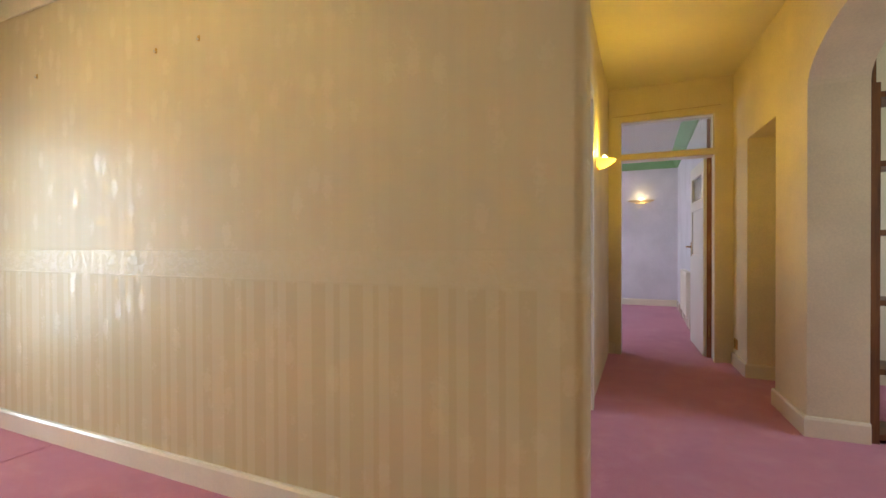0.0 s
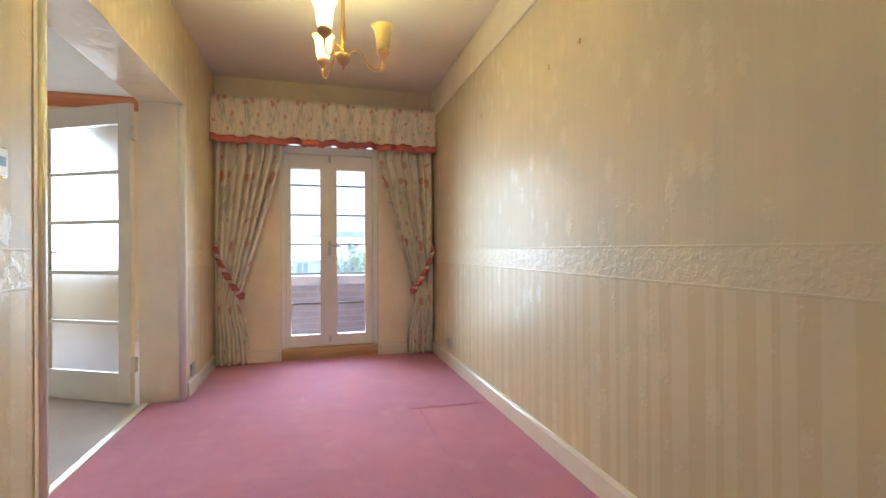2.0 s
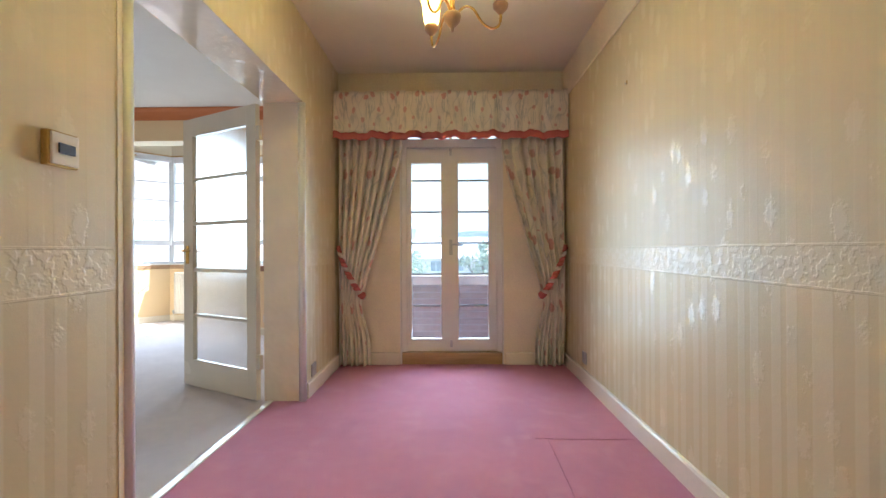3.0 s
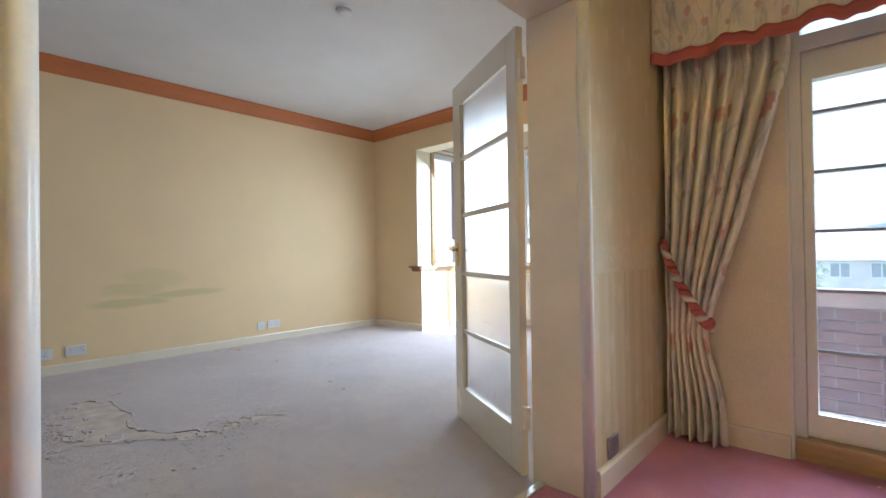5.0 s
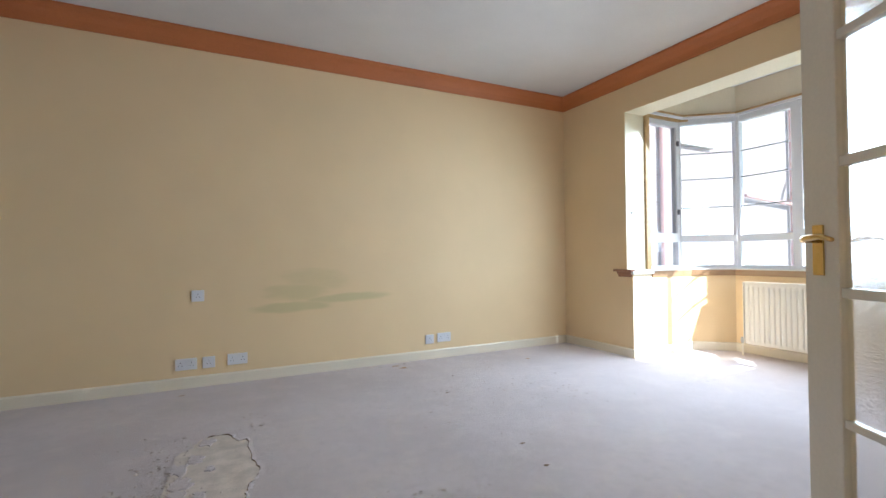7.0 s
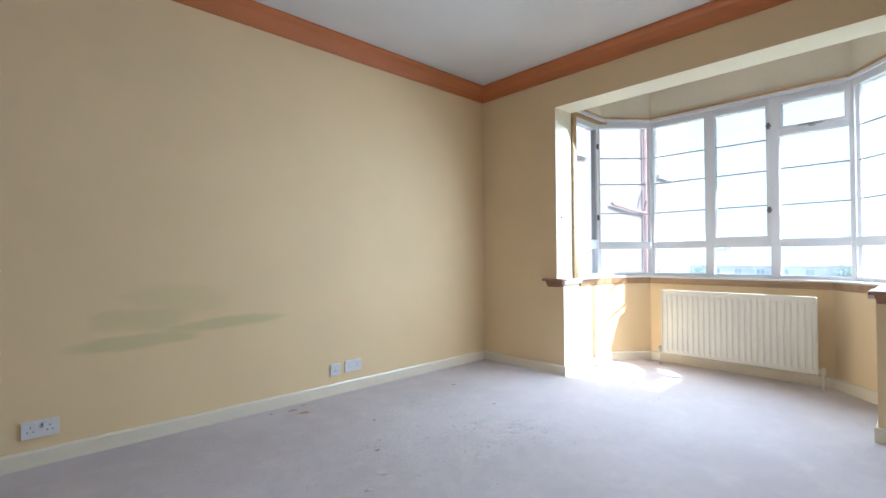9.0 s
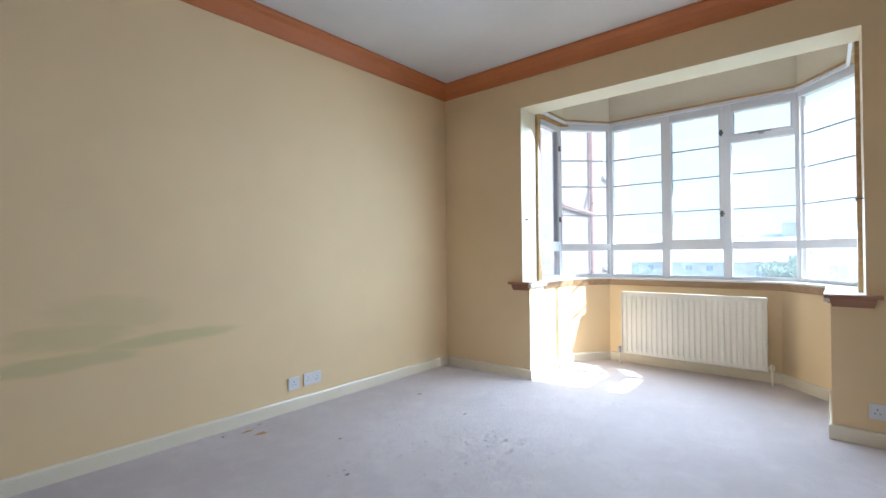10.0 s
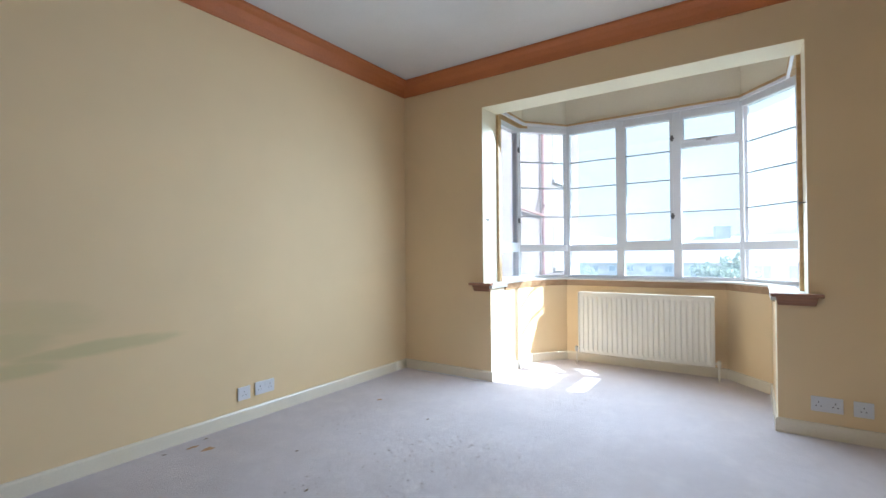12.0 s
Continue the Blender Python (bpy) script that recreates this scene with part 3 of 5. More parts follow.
def arched_wall():
    """Hall wall with a rounded arch and a door recess."""
    bm = bmesh.new()
    x1, top = 0.4, 2.75
    def face(y):
        return 0.13 - 0.0585 * max(0.0, y - 2.68)
    def arch(y):
        k = (y - 2.03) / 0.65
        return 1.92 + 0.21 * math.sqrt(max(0.0, 1 - k * k)) if abs(k) < 1 else 0.0
    ys = [-1.33, 1.38] + [2.03 - 0.65 * math.cos(math.pi * i / 28) for i in range(1, 28)] + [2.68, 3.19, 3.85, 4.3]
    for a, b in zip(ys, ys[1:]):
        mid = (a + b) / 2
        za = zb = 0.0
        if 1.38 <= mid <= 2.68:
            za, zb = max(arch(a), 1.92), max(arch(b), 1.92)
        if 3.19 < mid < 3.85:
            za = zb = 1.89
        xa, xb = face(a), face(b)
        q = [bm.verts.new(p) for p in ((xa, a, za), (xb, b, zb), (xb, b, top), (xa, a, top), (x1, a, za), (x1, b, zb), (x1, b, top), (x1, a, top))]
        bm.faces.new(q[:4]), bm.faces.new(q[4:])
        if za > 0:
            bm.faces.new((q[0], q[1], q[5], q[4]))
    for y, za in ((1.38, 1.92), (2.68, 1.92), (3.19, 1.89), (3.85, 1.89)):
        bm.faces.new([bm.verts.new(p) for p in ((face(y), y, 0), (x1, y, 0), (x1, y, za), (face(y), y, za))])
    bmesh.ops.remove_doubles(bm, verts=bm.verts, dist=0.0005)
    return structure(part("wall_hall_right", bm, M["hall"]), "cream hall wall with a rounded arch", "wall")


arched_wall()
wall("wall_recess_back", "x", 0.4, 0.5, 3.1, 4.3, 0, 2.75, [], (M["white_gloss"], M["hall"], M["hall"]), "white-painted back of the hall door recess")

# band below the dining ceiling
structure(boxes("trim_ceiling_band", [(FW, -0.93, N - 0.016, N - 0.002, 2.355, 2.616)], M["cream"], bevel=0.006), "boxed cream band under the ceiling", "trim")


# bay: low wall, sill, head
BAY_LOW = [(W - 0.262, -4.465), (-7.47, -4.465), (-7.79, -4.20), (-7.79, -2.78), (-7.45, -2.475), (W - 0.262, -2.475)]
BAY_HIGH = [(W - 0.262, -4.53), (-7.45, -4.53), (-7.86, -4.21), (-7.86, -2.66), (-7.45, -2.335), (W - 0.262, -2.335)]


def bay():
    bm = bmesh.new()
    sweep(bm, BAY_LOW, [(0, 0), (0.3, 0), (0.3, 0.767), (0, 0.767)], 1)
    structure(part("wall_bay_low", bm, M["yellow"]), "pale yellow low wall under the bay window", "wall")
    bm = bmesh.new()
    sweep(bm, BAY_HIGH, [(0, 2.452), (0.25, 2.452), (0.25, 2.72), (0, 2.72)], 1)
    structure(part("wall_bay_head", bm, M["bay_cream"]), "cream wall above the bay window", "wall")
    structure(boxes("ceiling_bay", [(-8.15, W - 0.262, -4.8, -2.1, 2.72, 2.85)], M["ceiling"]), "plain bay ceiling", "ceiling")
    head = thing("window_head", "varnished timber window head with white curtain track", "trim", kind="structure")
    bm = bmesh.new()
    sweep(bm, BAY_HIGH, [(-0.035, 2.432), (0.24, 2.432), (0.24, 2.45), (-0.035, 2.45)], 1)
    part("head_board", bm, M["oak"], head)
    bm = bmesh.new()
    sweep(bm, BAY_HIGH, [(0.035, 2.395), (0.05, 2.395), (0.05, 2.43), (0.035, 2.43)], 1)
    part("head_lining", bm, M["oak"], head)
    bm = bmesh.new()
    sweep(bm, [(x, y) for x, y in BAY_HIGH], [(-0.03, 2.405), (-0.012, 2.405), (-0.012, 2.43), (-0.03, 2.43)], 1)
    part("curtain_track", bm, M["plastic"], head, "white plastic curtain track")
    sill = thing("window_sill", "brown-edged white bay window sill with moulded ends", "window sill", kind="structure")
    bm = bmesh.new()
    sweep(bm, BAY_LOW, [(-0.026, 0.832), (-0.022, 0.826), (0.36, 0.826), (0.36, 0.842), (-0.022, 0.842), (-0.026, 0.838)], 1)
    part("sill_board", bm, M["white_gloss"], sill, "white gloss sill board")
    bm = bmesh.new()
    sweep(bm, BAY_LOW, [(-0.012, 0.768), (0.02, 0.768), (0.02, 0.825), (-0.02, 0.825)], 1)
    part("apron", bm, M["apron"], sill, "brown wooden apron moulding")
    for y0, y1 in ((-4.655, -4.435), (-2.505, -2.25)):
        bm = bmesh.new()
        box(bm, W - 0.262, W + 0.03, y0 + (0.12 if y0 < -4 else 0), y1 - (0 if y0 < -4 else 0.07), 0.802, 0.8425)
        part("sill_end", bm, M["white_gloss"], sill)
        boxes("end_nosing", [(W + 0.002, W + 0.06, y0, y1, 0.826, 0.848)], M["sill"], sill, "dark brown nosing", 0.006)
        bm = bmesh.new()
        box(bm, W + 0.002, W + 0.04, y0 + 0.025, y1 - 0.025, 0.775, 0.825)
        for v in bm.verts:
            if v.co.z < 0.8:
                v.co.x -= 0.02 * (v.co.x > W + 0.02)
                v.co.y += 0.012 * (1 if v.co.y < (y0 + y1) / 2 else -1)
        part("end_moulding", bm, M["sill"], sill, "dark brown moulded bracket")
    for name, y, side in (("jamb_lining", -4.535, 1), ("jamb_lining", -2.32, -1)):
        boxes(name, [(W - 0.32, W - 0.264, min(y - side * 0.09, y + side * 0.022), max(y - side * 0.09, y + side * 0.022), 0.843, 2.431)], M["oak"], sill, "varnished timber jamb")


bay()


def fbox(bm, p, q, u0, u1, w0, w1, z0, z1):
    p, q = Vector(p), Vector(q)
    d = (q - p).normalized()
    n = Vector((-d.y, d.x))
    v = [bm.verts.new((*(p + d * u + n * w), z)) for u in (u0, u1) for w in (w0, w1) for z in (z0, z1)]
    for k in ((0, 1, 3, 2), (4, 6, 7, 5), (0, 4, 5, 1), (2, 3, 7, 6), (0, 2, 6, 4), (1, 5, 7, 3)):
        bm.faces.new([v[i] for i in k])


def window_light(name, p, q, lights, opens=(), label="white metal-framed bay window light, overexposed daylight behind"):
    """One facet of the bay, from p to q in plan. lights: (z0, z1, heights of its thin glazing bars)."""
    win = structure(thing(name, label, "window"), label, "window")
    length = (Vector(q) - Vector(p)).length
    z0, z1 = 0.842, 2.43
    bm = bmesh.new()
    fbox(bm, p, q, 0, 0.03, -0.03, 0.03, z0, z1)
    fbox(bm, p, q, length - 0.03, length, -0.03, 0.03, z0, z1)
    edges = [z0] + [z for a, b, _ in lights for z in (a, b)] + [z1]
    for a, b in zip(edges[::2], edges[1::2]):
        fbox(bm, p, q, 0.03, length - 0.03, -0.03, 0.03, a, b)
    part("window_frame", bm, M["frame_white"], win)
    for i, (a, b, bars) in enumerate(lights):
        inset = 0.03
        if i in opens:
            bm = bmesh.new()
            for u0, u1, za, zb in ((0.03, 0.055, a, b), (length - 0.055, length - 0.03, a, b), (0.055, length - 0.055, a, a + 0.025), (0.055, length - 0.055, b - 0.025, b)):
                fbox(bm, p, q, u0, u1, -0.04, 0.02, za, zb)
            part("sash", bm, M["frame_white"], win)
            bm = bmesh.new()
            for u0, u1, za, zb in ((0.055, 0.06, a + 0.025, b - 0.025), (length - 0.06, length - 0.055, a + 0.025, b - 0.025)):
                fbox(bm, p, q, u0, u1, -0.025, 0.015, za, zb)
            part("gasket", bm, M["lead"], win, "dark rubber gasket")
            inset = 0.06
            if b - a > 0.5:
                for z in (a + 0.25, b - 0.2):
                    bm = bmesh.new()
                    fbox(bm, p, q, length - 0.047, length - 0.027, -0.058, -0.04, z - 0.026, z + 0.026)
                    fbox(bm, p, q, length - 0.055, length - 0.019, -0.05, -0.04, z - 0.008, z + 0.008)
                    part("hinge", bm, M["dull_metal"], win, "dull dark metal hinge")
            else:
                bm = bmesh.new()
                fbox(bm, p, q, length / 2 - 0.09, length / 2 + 0.07, -0.06, -0.045, a + 0.006, a + 0.016)
                fbox(bm, p, q, length / 2 - 0.02, length / 2 + 0.02, -0.065, -0.04, a - 0.01, a + 0.012)
                part("stay", bm, M["chrome"], win, "grey metal casement stay")
        bm = bmesh.new()
        fbox(bm, p, q, inset - 0.004, length - inset + 0.004, 0.0, 0.005, a - 0.004, b + 0.004)
        pane = part("pane", bm, M["glass"], win)
        pane.visible_shadow = False
        for z in bars:
            bm = bmesh.new()
            fbox(bm, p, q, inset, length - inset, -0.009, 0.012, z - 0.0045, z + 0.0045)
            part("glazing_bar", bm, M["lead"], win)
    return win


LOW = (0.872, 1.117, ())
BARS = (1.48, 1.78, 2.05)
WP = [(W - 0.30, -4.61), (-7.47, -4.61), (-7.89, -4.215), (-7.89, -3.675), (-7.89, -3.165), (-7.89, -2.646), (-7.47, -2.27), (W - 0.30, -2.27)]
window_light("window_1", WP[0], WP[1], [LOW, (1.185, 2.36, ())], opens=(1,))
window_light("window_2", WP[1], WP[2], [LOW, (1.185, 2.36, BARS)])
window_light("window_3", WP[2], WP[3], [LOW, (1.182, 2.35, BARS)])
window_light("window_4", WP[3], WP[4], [LOW, (1.185, 2.36, BARS)], opens=(1,))
window_light("window_5", WP[4], WP[5], [LOW, (1.182, 2.063, (1.474, 1.786)), (2.11, 2.36, ())], opens=(2,))
window_light("window_6", WP[5], WP[6], [LOW, (1.185, 2.36, BARS)])
window_light("window_7", WP[6], WP[7], [LOW, (1.185, 2.36, ())])
for a in WP[1:-1]:
    post = boxes("window_post", [(a[0] - 0.035, a[0] + 0.035, a[1] - 0.035, a[1] + 0.035, 0.842, 2.43)], M["frame_white"], bevel=0.008)
    structure(post, "white window mullion post", "window post")


# mouldings
def run(name, pts, prof, side, material, label, category):
    bm = bmesh.new()
    sweep(bm, pts, prof, side)
    return structure(part(name, bm, material), label, category)


SKIRT = [(0.001, 0.0), (0.018, 0.0), (0.018, 0.095), (0.012, 0.108), (0.001, 0.11)]
SKIRT_LOW = [(0.001, 0.0), (0.016, 0.0), (0.016, 0.074), (0.011, 0.084), (0.001, 0.086)]
COVE = [(0.001, 2.63), (0.012, 2.63), (0.016, 2.65), (0.03, 2.683), (0.06, 2.718), (0.088, 2.733), (0.1, 2.745), (0.1, 2.763), (0.001, 2.763)]
run("cornice_living", [(-3.0, S2), (LE, S2), (LE, LS), (W, LS), (W, S2), (-3.0, S2)], COVE, -1, M["orange"], "terracotta-orange painted plaster cornice", "cornice")
run("baseboard_living", [(LE, LS), (W, LS), (W, -4.465), (-7.47, -4.465), (-7.79, -4.20), (-7.79, -2.78), (-7.45, -2.475), (W, -2.475), (W, S2), (-4.28, S2)], SKIRT_LOW, -1, M["gloss"], "cream gloss skirting board", "skirting board")
run("baseboard_dining_north", [(FW, N), (-0.88, N)], SKIRT, -1, M["gloss"], "cream gloss skirting board", "skirting board")
run("baseboard_dining_south", [(-4.235, S1), (FW, S1), (FW, -0.49)], SKIRT, -1, M["gloss"], "cream gloss skirting board", "skirting board")
run("baseboard_dining_west", [(FW, 0.455), (FW, N - 0.02)], SKIRT, -1, M["gloss"], "cream gloss skirting board", "skirting board")
run("baseboard_dining_near", [(0.13, S1), (-2.47, S1)], SKIRT, -1, M["gloss"], "cream gloss skirting board", "skirting board")
run("baseboard_hall", [(0.036, 4.28), (0.0615, 3.85), (0.36, 3.85)], SKIRT, -1, M["gloss"], "cream gloss skirting board", "skirting board")
run("baseboard_hall_pier", [(0.36, 3.19), (0.1, 3.19), (0.13, 2.68), (0.4, 2.68)], SKIRT, -1, M["gloss"], "cream gloss skirting board round the arch pier", "skirting board")
run("baseboard_hall_near", [(0.13, 1.38), (0.13, S1)], SKIRT, -1, M["gloss"], "cream gloss skirting board", "skirting board")
run("baseboard_hall_end", [(-1.0, 4.30), (-0.94, 4.30)], SKIRT, -1, M["gloss"], "cream gloss skirting board", "skirting board")
run("baseboard_bedroom", [(-3.6, 8.27), (-0.15, 8.27), (-0.15, 4.5)], SKIRT, -1, M["gloss"], "cream gloss skirting board", "skirting board")
run("cornice_bedroom", [(-3.6, 4.46), (-3.6, 8.27), (-0.15, 8.27), (-0.15, 4.46)], [(0.001, 2.36), (0.02, 2.36), (0.08, 2.46), (0.12, 2.538), (0.001, 2.538)], -1, M["green"], "green painted cornice of the far bedroom", "cornice")

# doorway between the rooms: corner beads and threshold
for x in (-2.5, -4.2):
    bm = bmesh.new()
    lathe(bm, [(0.026, 0.0), (0.026, 2.04)], x, S1 - 0.012, 18)
    structure(part("trim_corner_bead", bm, M["white_gloss"], smooth=True), "rounded gloss-painted corner bead", "trim")
# flat cream strip imitates the shade of a recess beside the bead
structure(boxes("trim_recess_shade", [(-2.474, -2.452, S1, S1 + 0.003, 0.0, 2.045)], M["cream"]), "plain cream strip standing in for the shaded recess beside the doorway bead", "trim")
structure(boxes("threshold_strip", [(-4.19, -2.5, -1.285, -1.245, 0.0, 0.007)], M["gloss"], bevel=0.003), "thin pale threshold strip between the carpets", "threshold")


# ---- glazed door ----
def glazed_door():
    """Half-open door with five obscure panes; local x from hinge to free edge, y is its thickness, face at y = 0."""
    hinge, free = Vector((-4.17, -1.356)), Vector((-4.57, -2.088))
    d = (free - hinge).normalized()
    m = Matrix(((d.x, -d.y, 0, hinge.x), (d.y, d.x, 0, hinge.y), (0, 0, 1, 0), (0, 0, 0, 1)))
    # local +y must point away from the viewer's side
    door = thing("glazed_door", "open cream-painted door with five obscure glass panes", "door", m)
    w, t = 0.834, -0.036
    y0, y1 = min(0, t), max(0, t)
    zs = [0.207, 0.533, 0.555, 0.873, 0.900, 1.22, 1.248, 1.558, 1.583, 1.895]
    boxes("stile", [(0.0, 0.098, y0, y1, 0.008, 2.03)], M["gloss"], door, bevel=0.003)
    boxes("stile", [(w - 0.118, w, y0, y1, 0.008, 2.03)], M["gloss"], door, bevel=0.003)
    boxes("bottom_rail", [(0.098, w - 0.118, y0, y1, 0.008, zs[0])], M["gloss"], door)
    boxes("top_rail", [(0.098, w - 0.118, y0, y1, zs[-1], 2.03)], M["gloss"], door)
    for a, b in zip(zs[1:-1:2], zs[2:-1:2]):
        boxes("glazing_bar", [(0.098, w - 0.118, y0 + 0.004, y1 - 0.004, a, b)], M["gloss"], door, bevel=0.004)
    for a, b in zip(zs[::2], zs[1::2]):
        pane = boxes("pane", [(0.09, w - 0.11, (y0 + y1) / 2 - 0.003, (y0 + y1) / 2 + 0.003, a - 0.006, b + 0.006)], M["frost"], door, "obscure rippled glass")
        pane.visible_shadow = False
    for side in (y1, y0):
        s = 1 if side == y1 else -1
        plate = boxes("handle_plate", [(w - 0.072, w - 0.034, min(side, side + s * 0.005), max(side, side + s * 0.005), 0.93, 1.07)], M["brass"], door, "polished brass back plate", 0.002)
        bm = bmesh.new()
        tube(bm, [(w - 0.053, side, 1.03), (w - 0.053, side + s * 0.045, 1.03), (w - 0.075, side + s * 0.052, 1.032), (w - 0.12, side + s * 0.05, 1.036), (w - 0.16, side + s * 0.05, 1.026)], [0.011, 0.009, 0.009, 0.008, 0.006], 10)
        part("lever", bm, M["brass"], plate, "curved brass lever", True)
    for z in (0.22, 1.78):
        boxes("hinge", [(-0.03, 0.0, y0 + 0.004, y1 - 0.004, z, z + 0.1)], M["gloss"], door, "painted over butt hinge")
    return door


glazed_door()


# ---- french doors ----
def french_doors():
    fd = structure(thing("door_1", "white glazed french doors to the balcony, closed", "french door"), "white glazed french doors to the balcony, closed", "french door")
    x0, x1 = FW - 0.12, FW - 0.05
    boxes("door_frame", [(x0 - 0.03, x1 + 0.02, -0.475, -0.43, 0.1, 2.25), (x0 - 0.03, x1 + 0.02, 0.385, 0.43, 0.1, 2.25), (x0 - 0.03, x1 + 0.02, -0.43, 0.385, 1.955, 2.03), (x0 - 0.03, x1 + 0.02, -0.43, 0.385, 2.2, 2.25), (x0 - 0.03, x1 + 0.02, -0.04, -0.015, 2.03, 2.2)], M["white_gloss"], fd)
    p = boxes("top_pane", [(x0 + 0.03, x0 + 0.036, -0.43, 0.385, 2.03, 2.2)], M["glass"], fd)
    p.visible_shadow = False
    bars = (0.518, 0.805, 1.09, 1.373, 1.66)
    for a, b, ga, gb in ((-0.428, -0.03, -0.388, -0.116), (-0.026, 0.383, 0.039, 0.313)):
        leaf = boxes("leaf", [(x0, x1, a, ga, 0.108, 1.95), (x0, x1, gb, b, 0.108, 1.95), (x0, x1, ga, gb, 0.108, 0.22), (x0, x1, ga, gb, 1.817, 1.95)], M["white_gloss"], fd, "white glazed door leaf")
        pane = boxes("pane", [(x0 + 0.03, x0 + 0.036, ga - 0.005, gb + 0.005, 0.215, 1.822)], M["glass"], leaf)
        pane.visible_shadow = False
        for z in bars:
            boxes("glazing_bar", [(x0 + 0.02, x0 + 0.05, ga, gb, z - 0.007, z + 0.007)], M["lead"], leaf)
    for a, b in ((-0.487, -0.4755), (0.4305, 0.442)):
        boxes("door_lining", [(FW - 0.05, FW + 0.005, a, b, 0.0, 2.25)], M["white_gloss"], fd, "white gloss edge of the opening", 0.002)
    boxes("astragal", [(x1 + 0.001, x1 + 0.014, -0.05, -0.008, 0.11, 1.948)], M["white_gloss"], fd)
    h = boxes("handle_plate", [(x1 + 0.014, x1 + 0.02, -0.045, -0.015, 0.98, 1.12)], M["chrome"], fd)
    bm = bmesh.new()
    tube(bm, [(x1 + 0.02, -0.03, 1.075), (x1 + 0.06, -0.03, 1.075), (x1 + 0.065, 0.0, 1.075), (x1 + 0.065, 0.08, 1.07)], 0.008, 8)
    part("lever", bm, M["chrome"], h, smooth=True)
    for z in (0.15, 1.88):
        boxes("bolt", [(x1 + 0.014, x1 + 0.028, -0.04, -0.018, z, z + 0.06)], M["chrome"], fd)
    boxes("threshold", [(FW - 0.13, FW + 0.018, -0.47, 0.425, 0.085, 0.105)], M["oak"], fd, "varnished oak nosing", 0.004)
    boxes("riser", [(FW - 0.13, FW - 0.004, -0.472, 0.427, 0.0, 0.084)], M["oak"], fd, "varnished oak riser")
    return fd


french_doors()


# ---- curtains and valance ----
def sheet(name, fn, nu, nv, material, parent, su, sv, label=""):
    """A cloth surface fn(u, v); its pattern runs over su by sv metres."""
    bm = bmesh.new()
    uvl = bm.loops.layers.uv.new("UVMap")
    g = [[bm.verts.new(fn(i / nu, j / nv)) for j in range(nv + 1)] for i in range(nu + 1)]
    for i in range(nu):
        for j in range(nv):
            f = bm.faces.new((g[i][j], g[i + 1][j], g[i + 1][j + 1], g[i][j + 1]))
            for lp, (a, b) in zip(f.loops, ((i, j), (i + 1, j), (i + 1, j + 1), (i, j + 1))):
                lp[uvl].uv = (a / nu * su, b / nv * sv)
    ob = part(name, bm, material, parent, label, True)
    so = ob.modifiers.new("thickness", "SOLIDIFY")
    so.thickness = 0.003
    return ob


def smooth01(k):
    k = max(0.0, min(1.0, k))
    return k * k * (3 - 2 * k)


def curtain(side, label):
    """side -1: hangs at the south wall; +1: at the north wall."""
    wall_y = S1 + 0.03 if side < 0 else N - 0.03
    cur = thing("curtain", label, "curtain", group="curtains at the french doors")
    rnd = random.Random(5 + side)
    phase = [rnd.uniform(0, 6.3) for _ in range(4)]

    def width(z):
        tie = 0.6
        if z > tie:
            return 0.19 + 0.37 * min(1.0, (z - tie) / 1.3) ** 0.95
        return 0.19 + 0.08 * smooth01((tie - z) / 0.45)

    def fn(u, v):
        z = 0.02 + 2.12 * v
        wd = width(z)
        pinch = 1.0 - 0.55 * math.exp(-((z - 0.6) / 0.12) ** 2)
        fold = math.sin(u * 47 + phase[0] + 0.7 * math.sin(z * 1.7 + phase[1])) + 0.4 * math.sin(u * 29 + phase[2] + z * 0.8)
        x = FW + 0.095 + 0.034 * fold * pinch * (0.75 + 0.25 * v)
        slip = 0.012 * math.sin(u * 47 + phase[3]) * v
        bulge = 0.02 * math.exp(-((z - 0.87) / 0.2) ** 2)
        return (x + bulge, wall_y - side * (u * wd + slip), z + 0.012 * math.sin(u * 30) * (1 - v))

    sheet("fabric", fn, 150, 40, M["floral"], cur, 1.15, 2.1)
    # plaited tie-back: three strands from the wall hook round the cloth
    for k in range(3):
        bm = bmesh.new()
        pts = []
        for i in range(41):
            s = i / 40
            y = wall_y - side * (0.0 + 0.225 * s)
            z = 1.05 - 0.46 * s ** 0.8 + 0.03 * smooth01((s - 0.85) / 0.15)
            x = FW + 0.15 + 0.045 * math.sin(math.pi * s) - 0.02 * s
            a = s * 26 + k * math.tau / 3
            pts.append((x + 0.012 * math.cos(a), y, z + 0.02 * math.sin(a)))
        tube(bm, pts, [0.017] * 40 + [0.008], 8)
        part("tie_back", bm, M["cord_white"] if k == 2 else M["trim_red"], cur, "cream plait strand" if k == 2 else "dusty red plait strand", True)
    return cur


curtain(-1, "cream floral curtain held by a plaited red tie-back")
curtain(1, "cream floral curtain beside the papered wall, tied back")


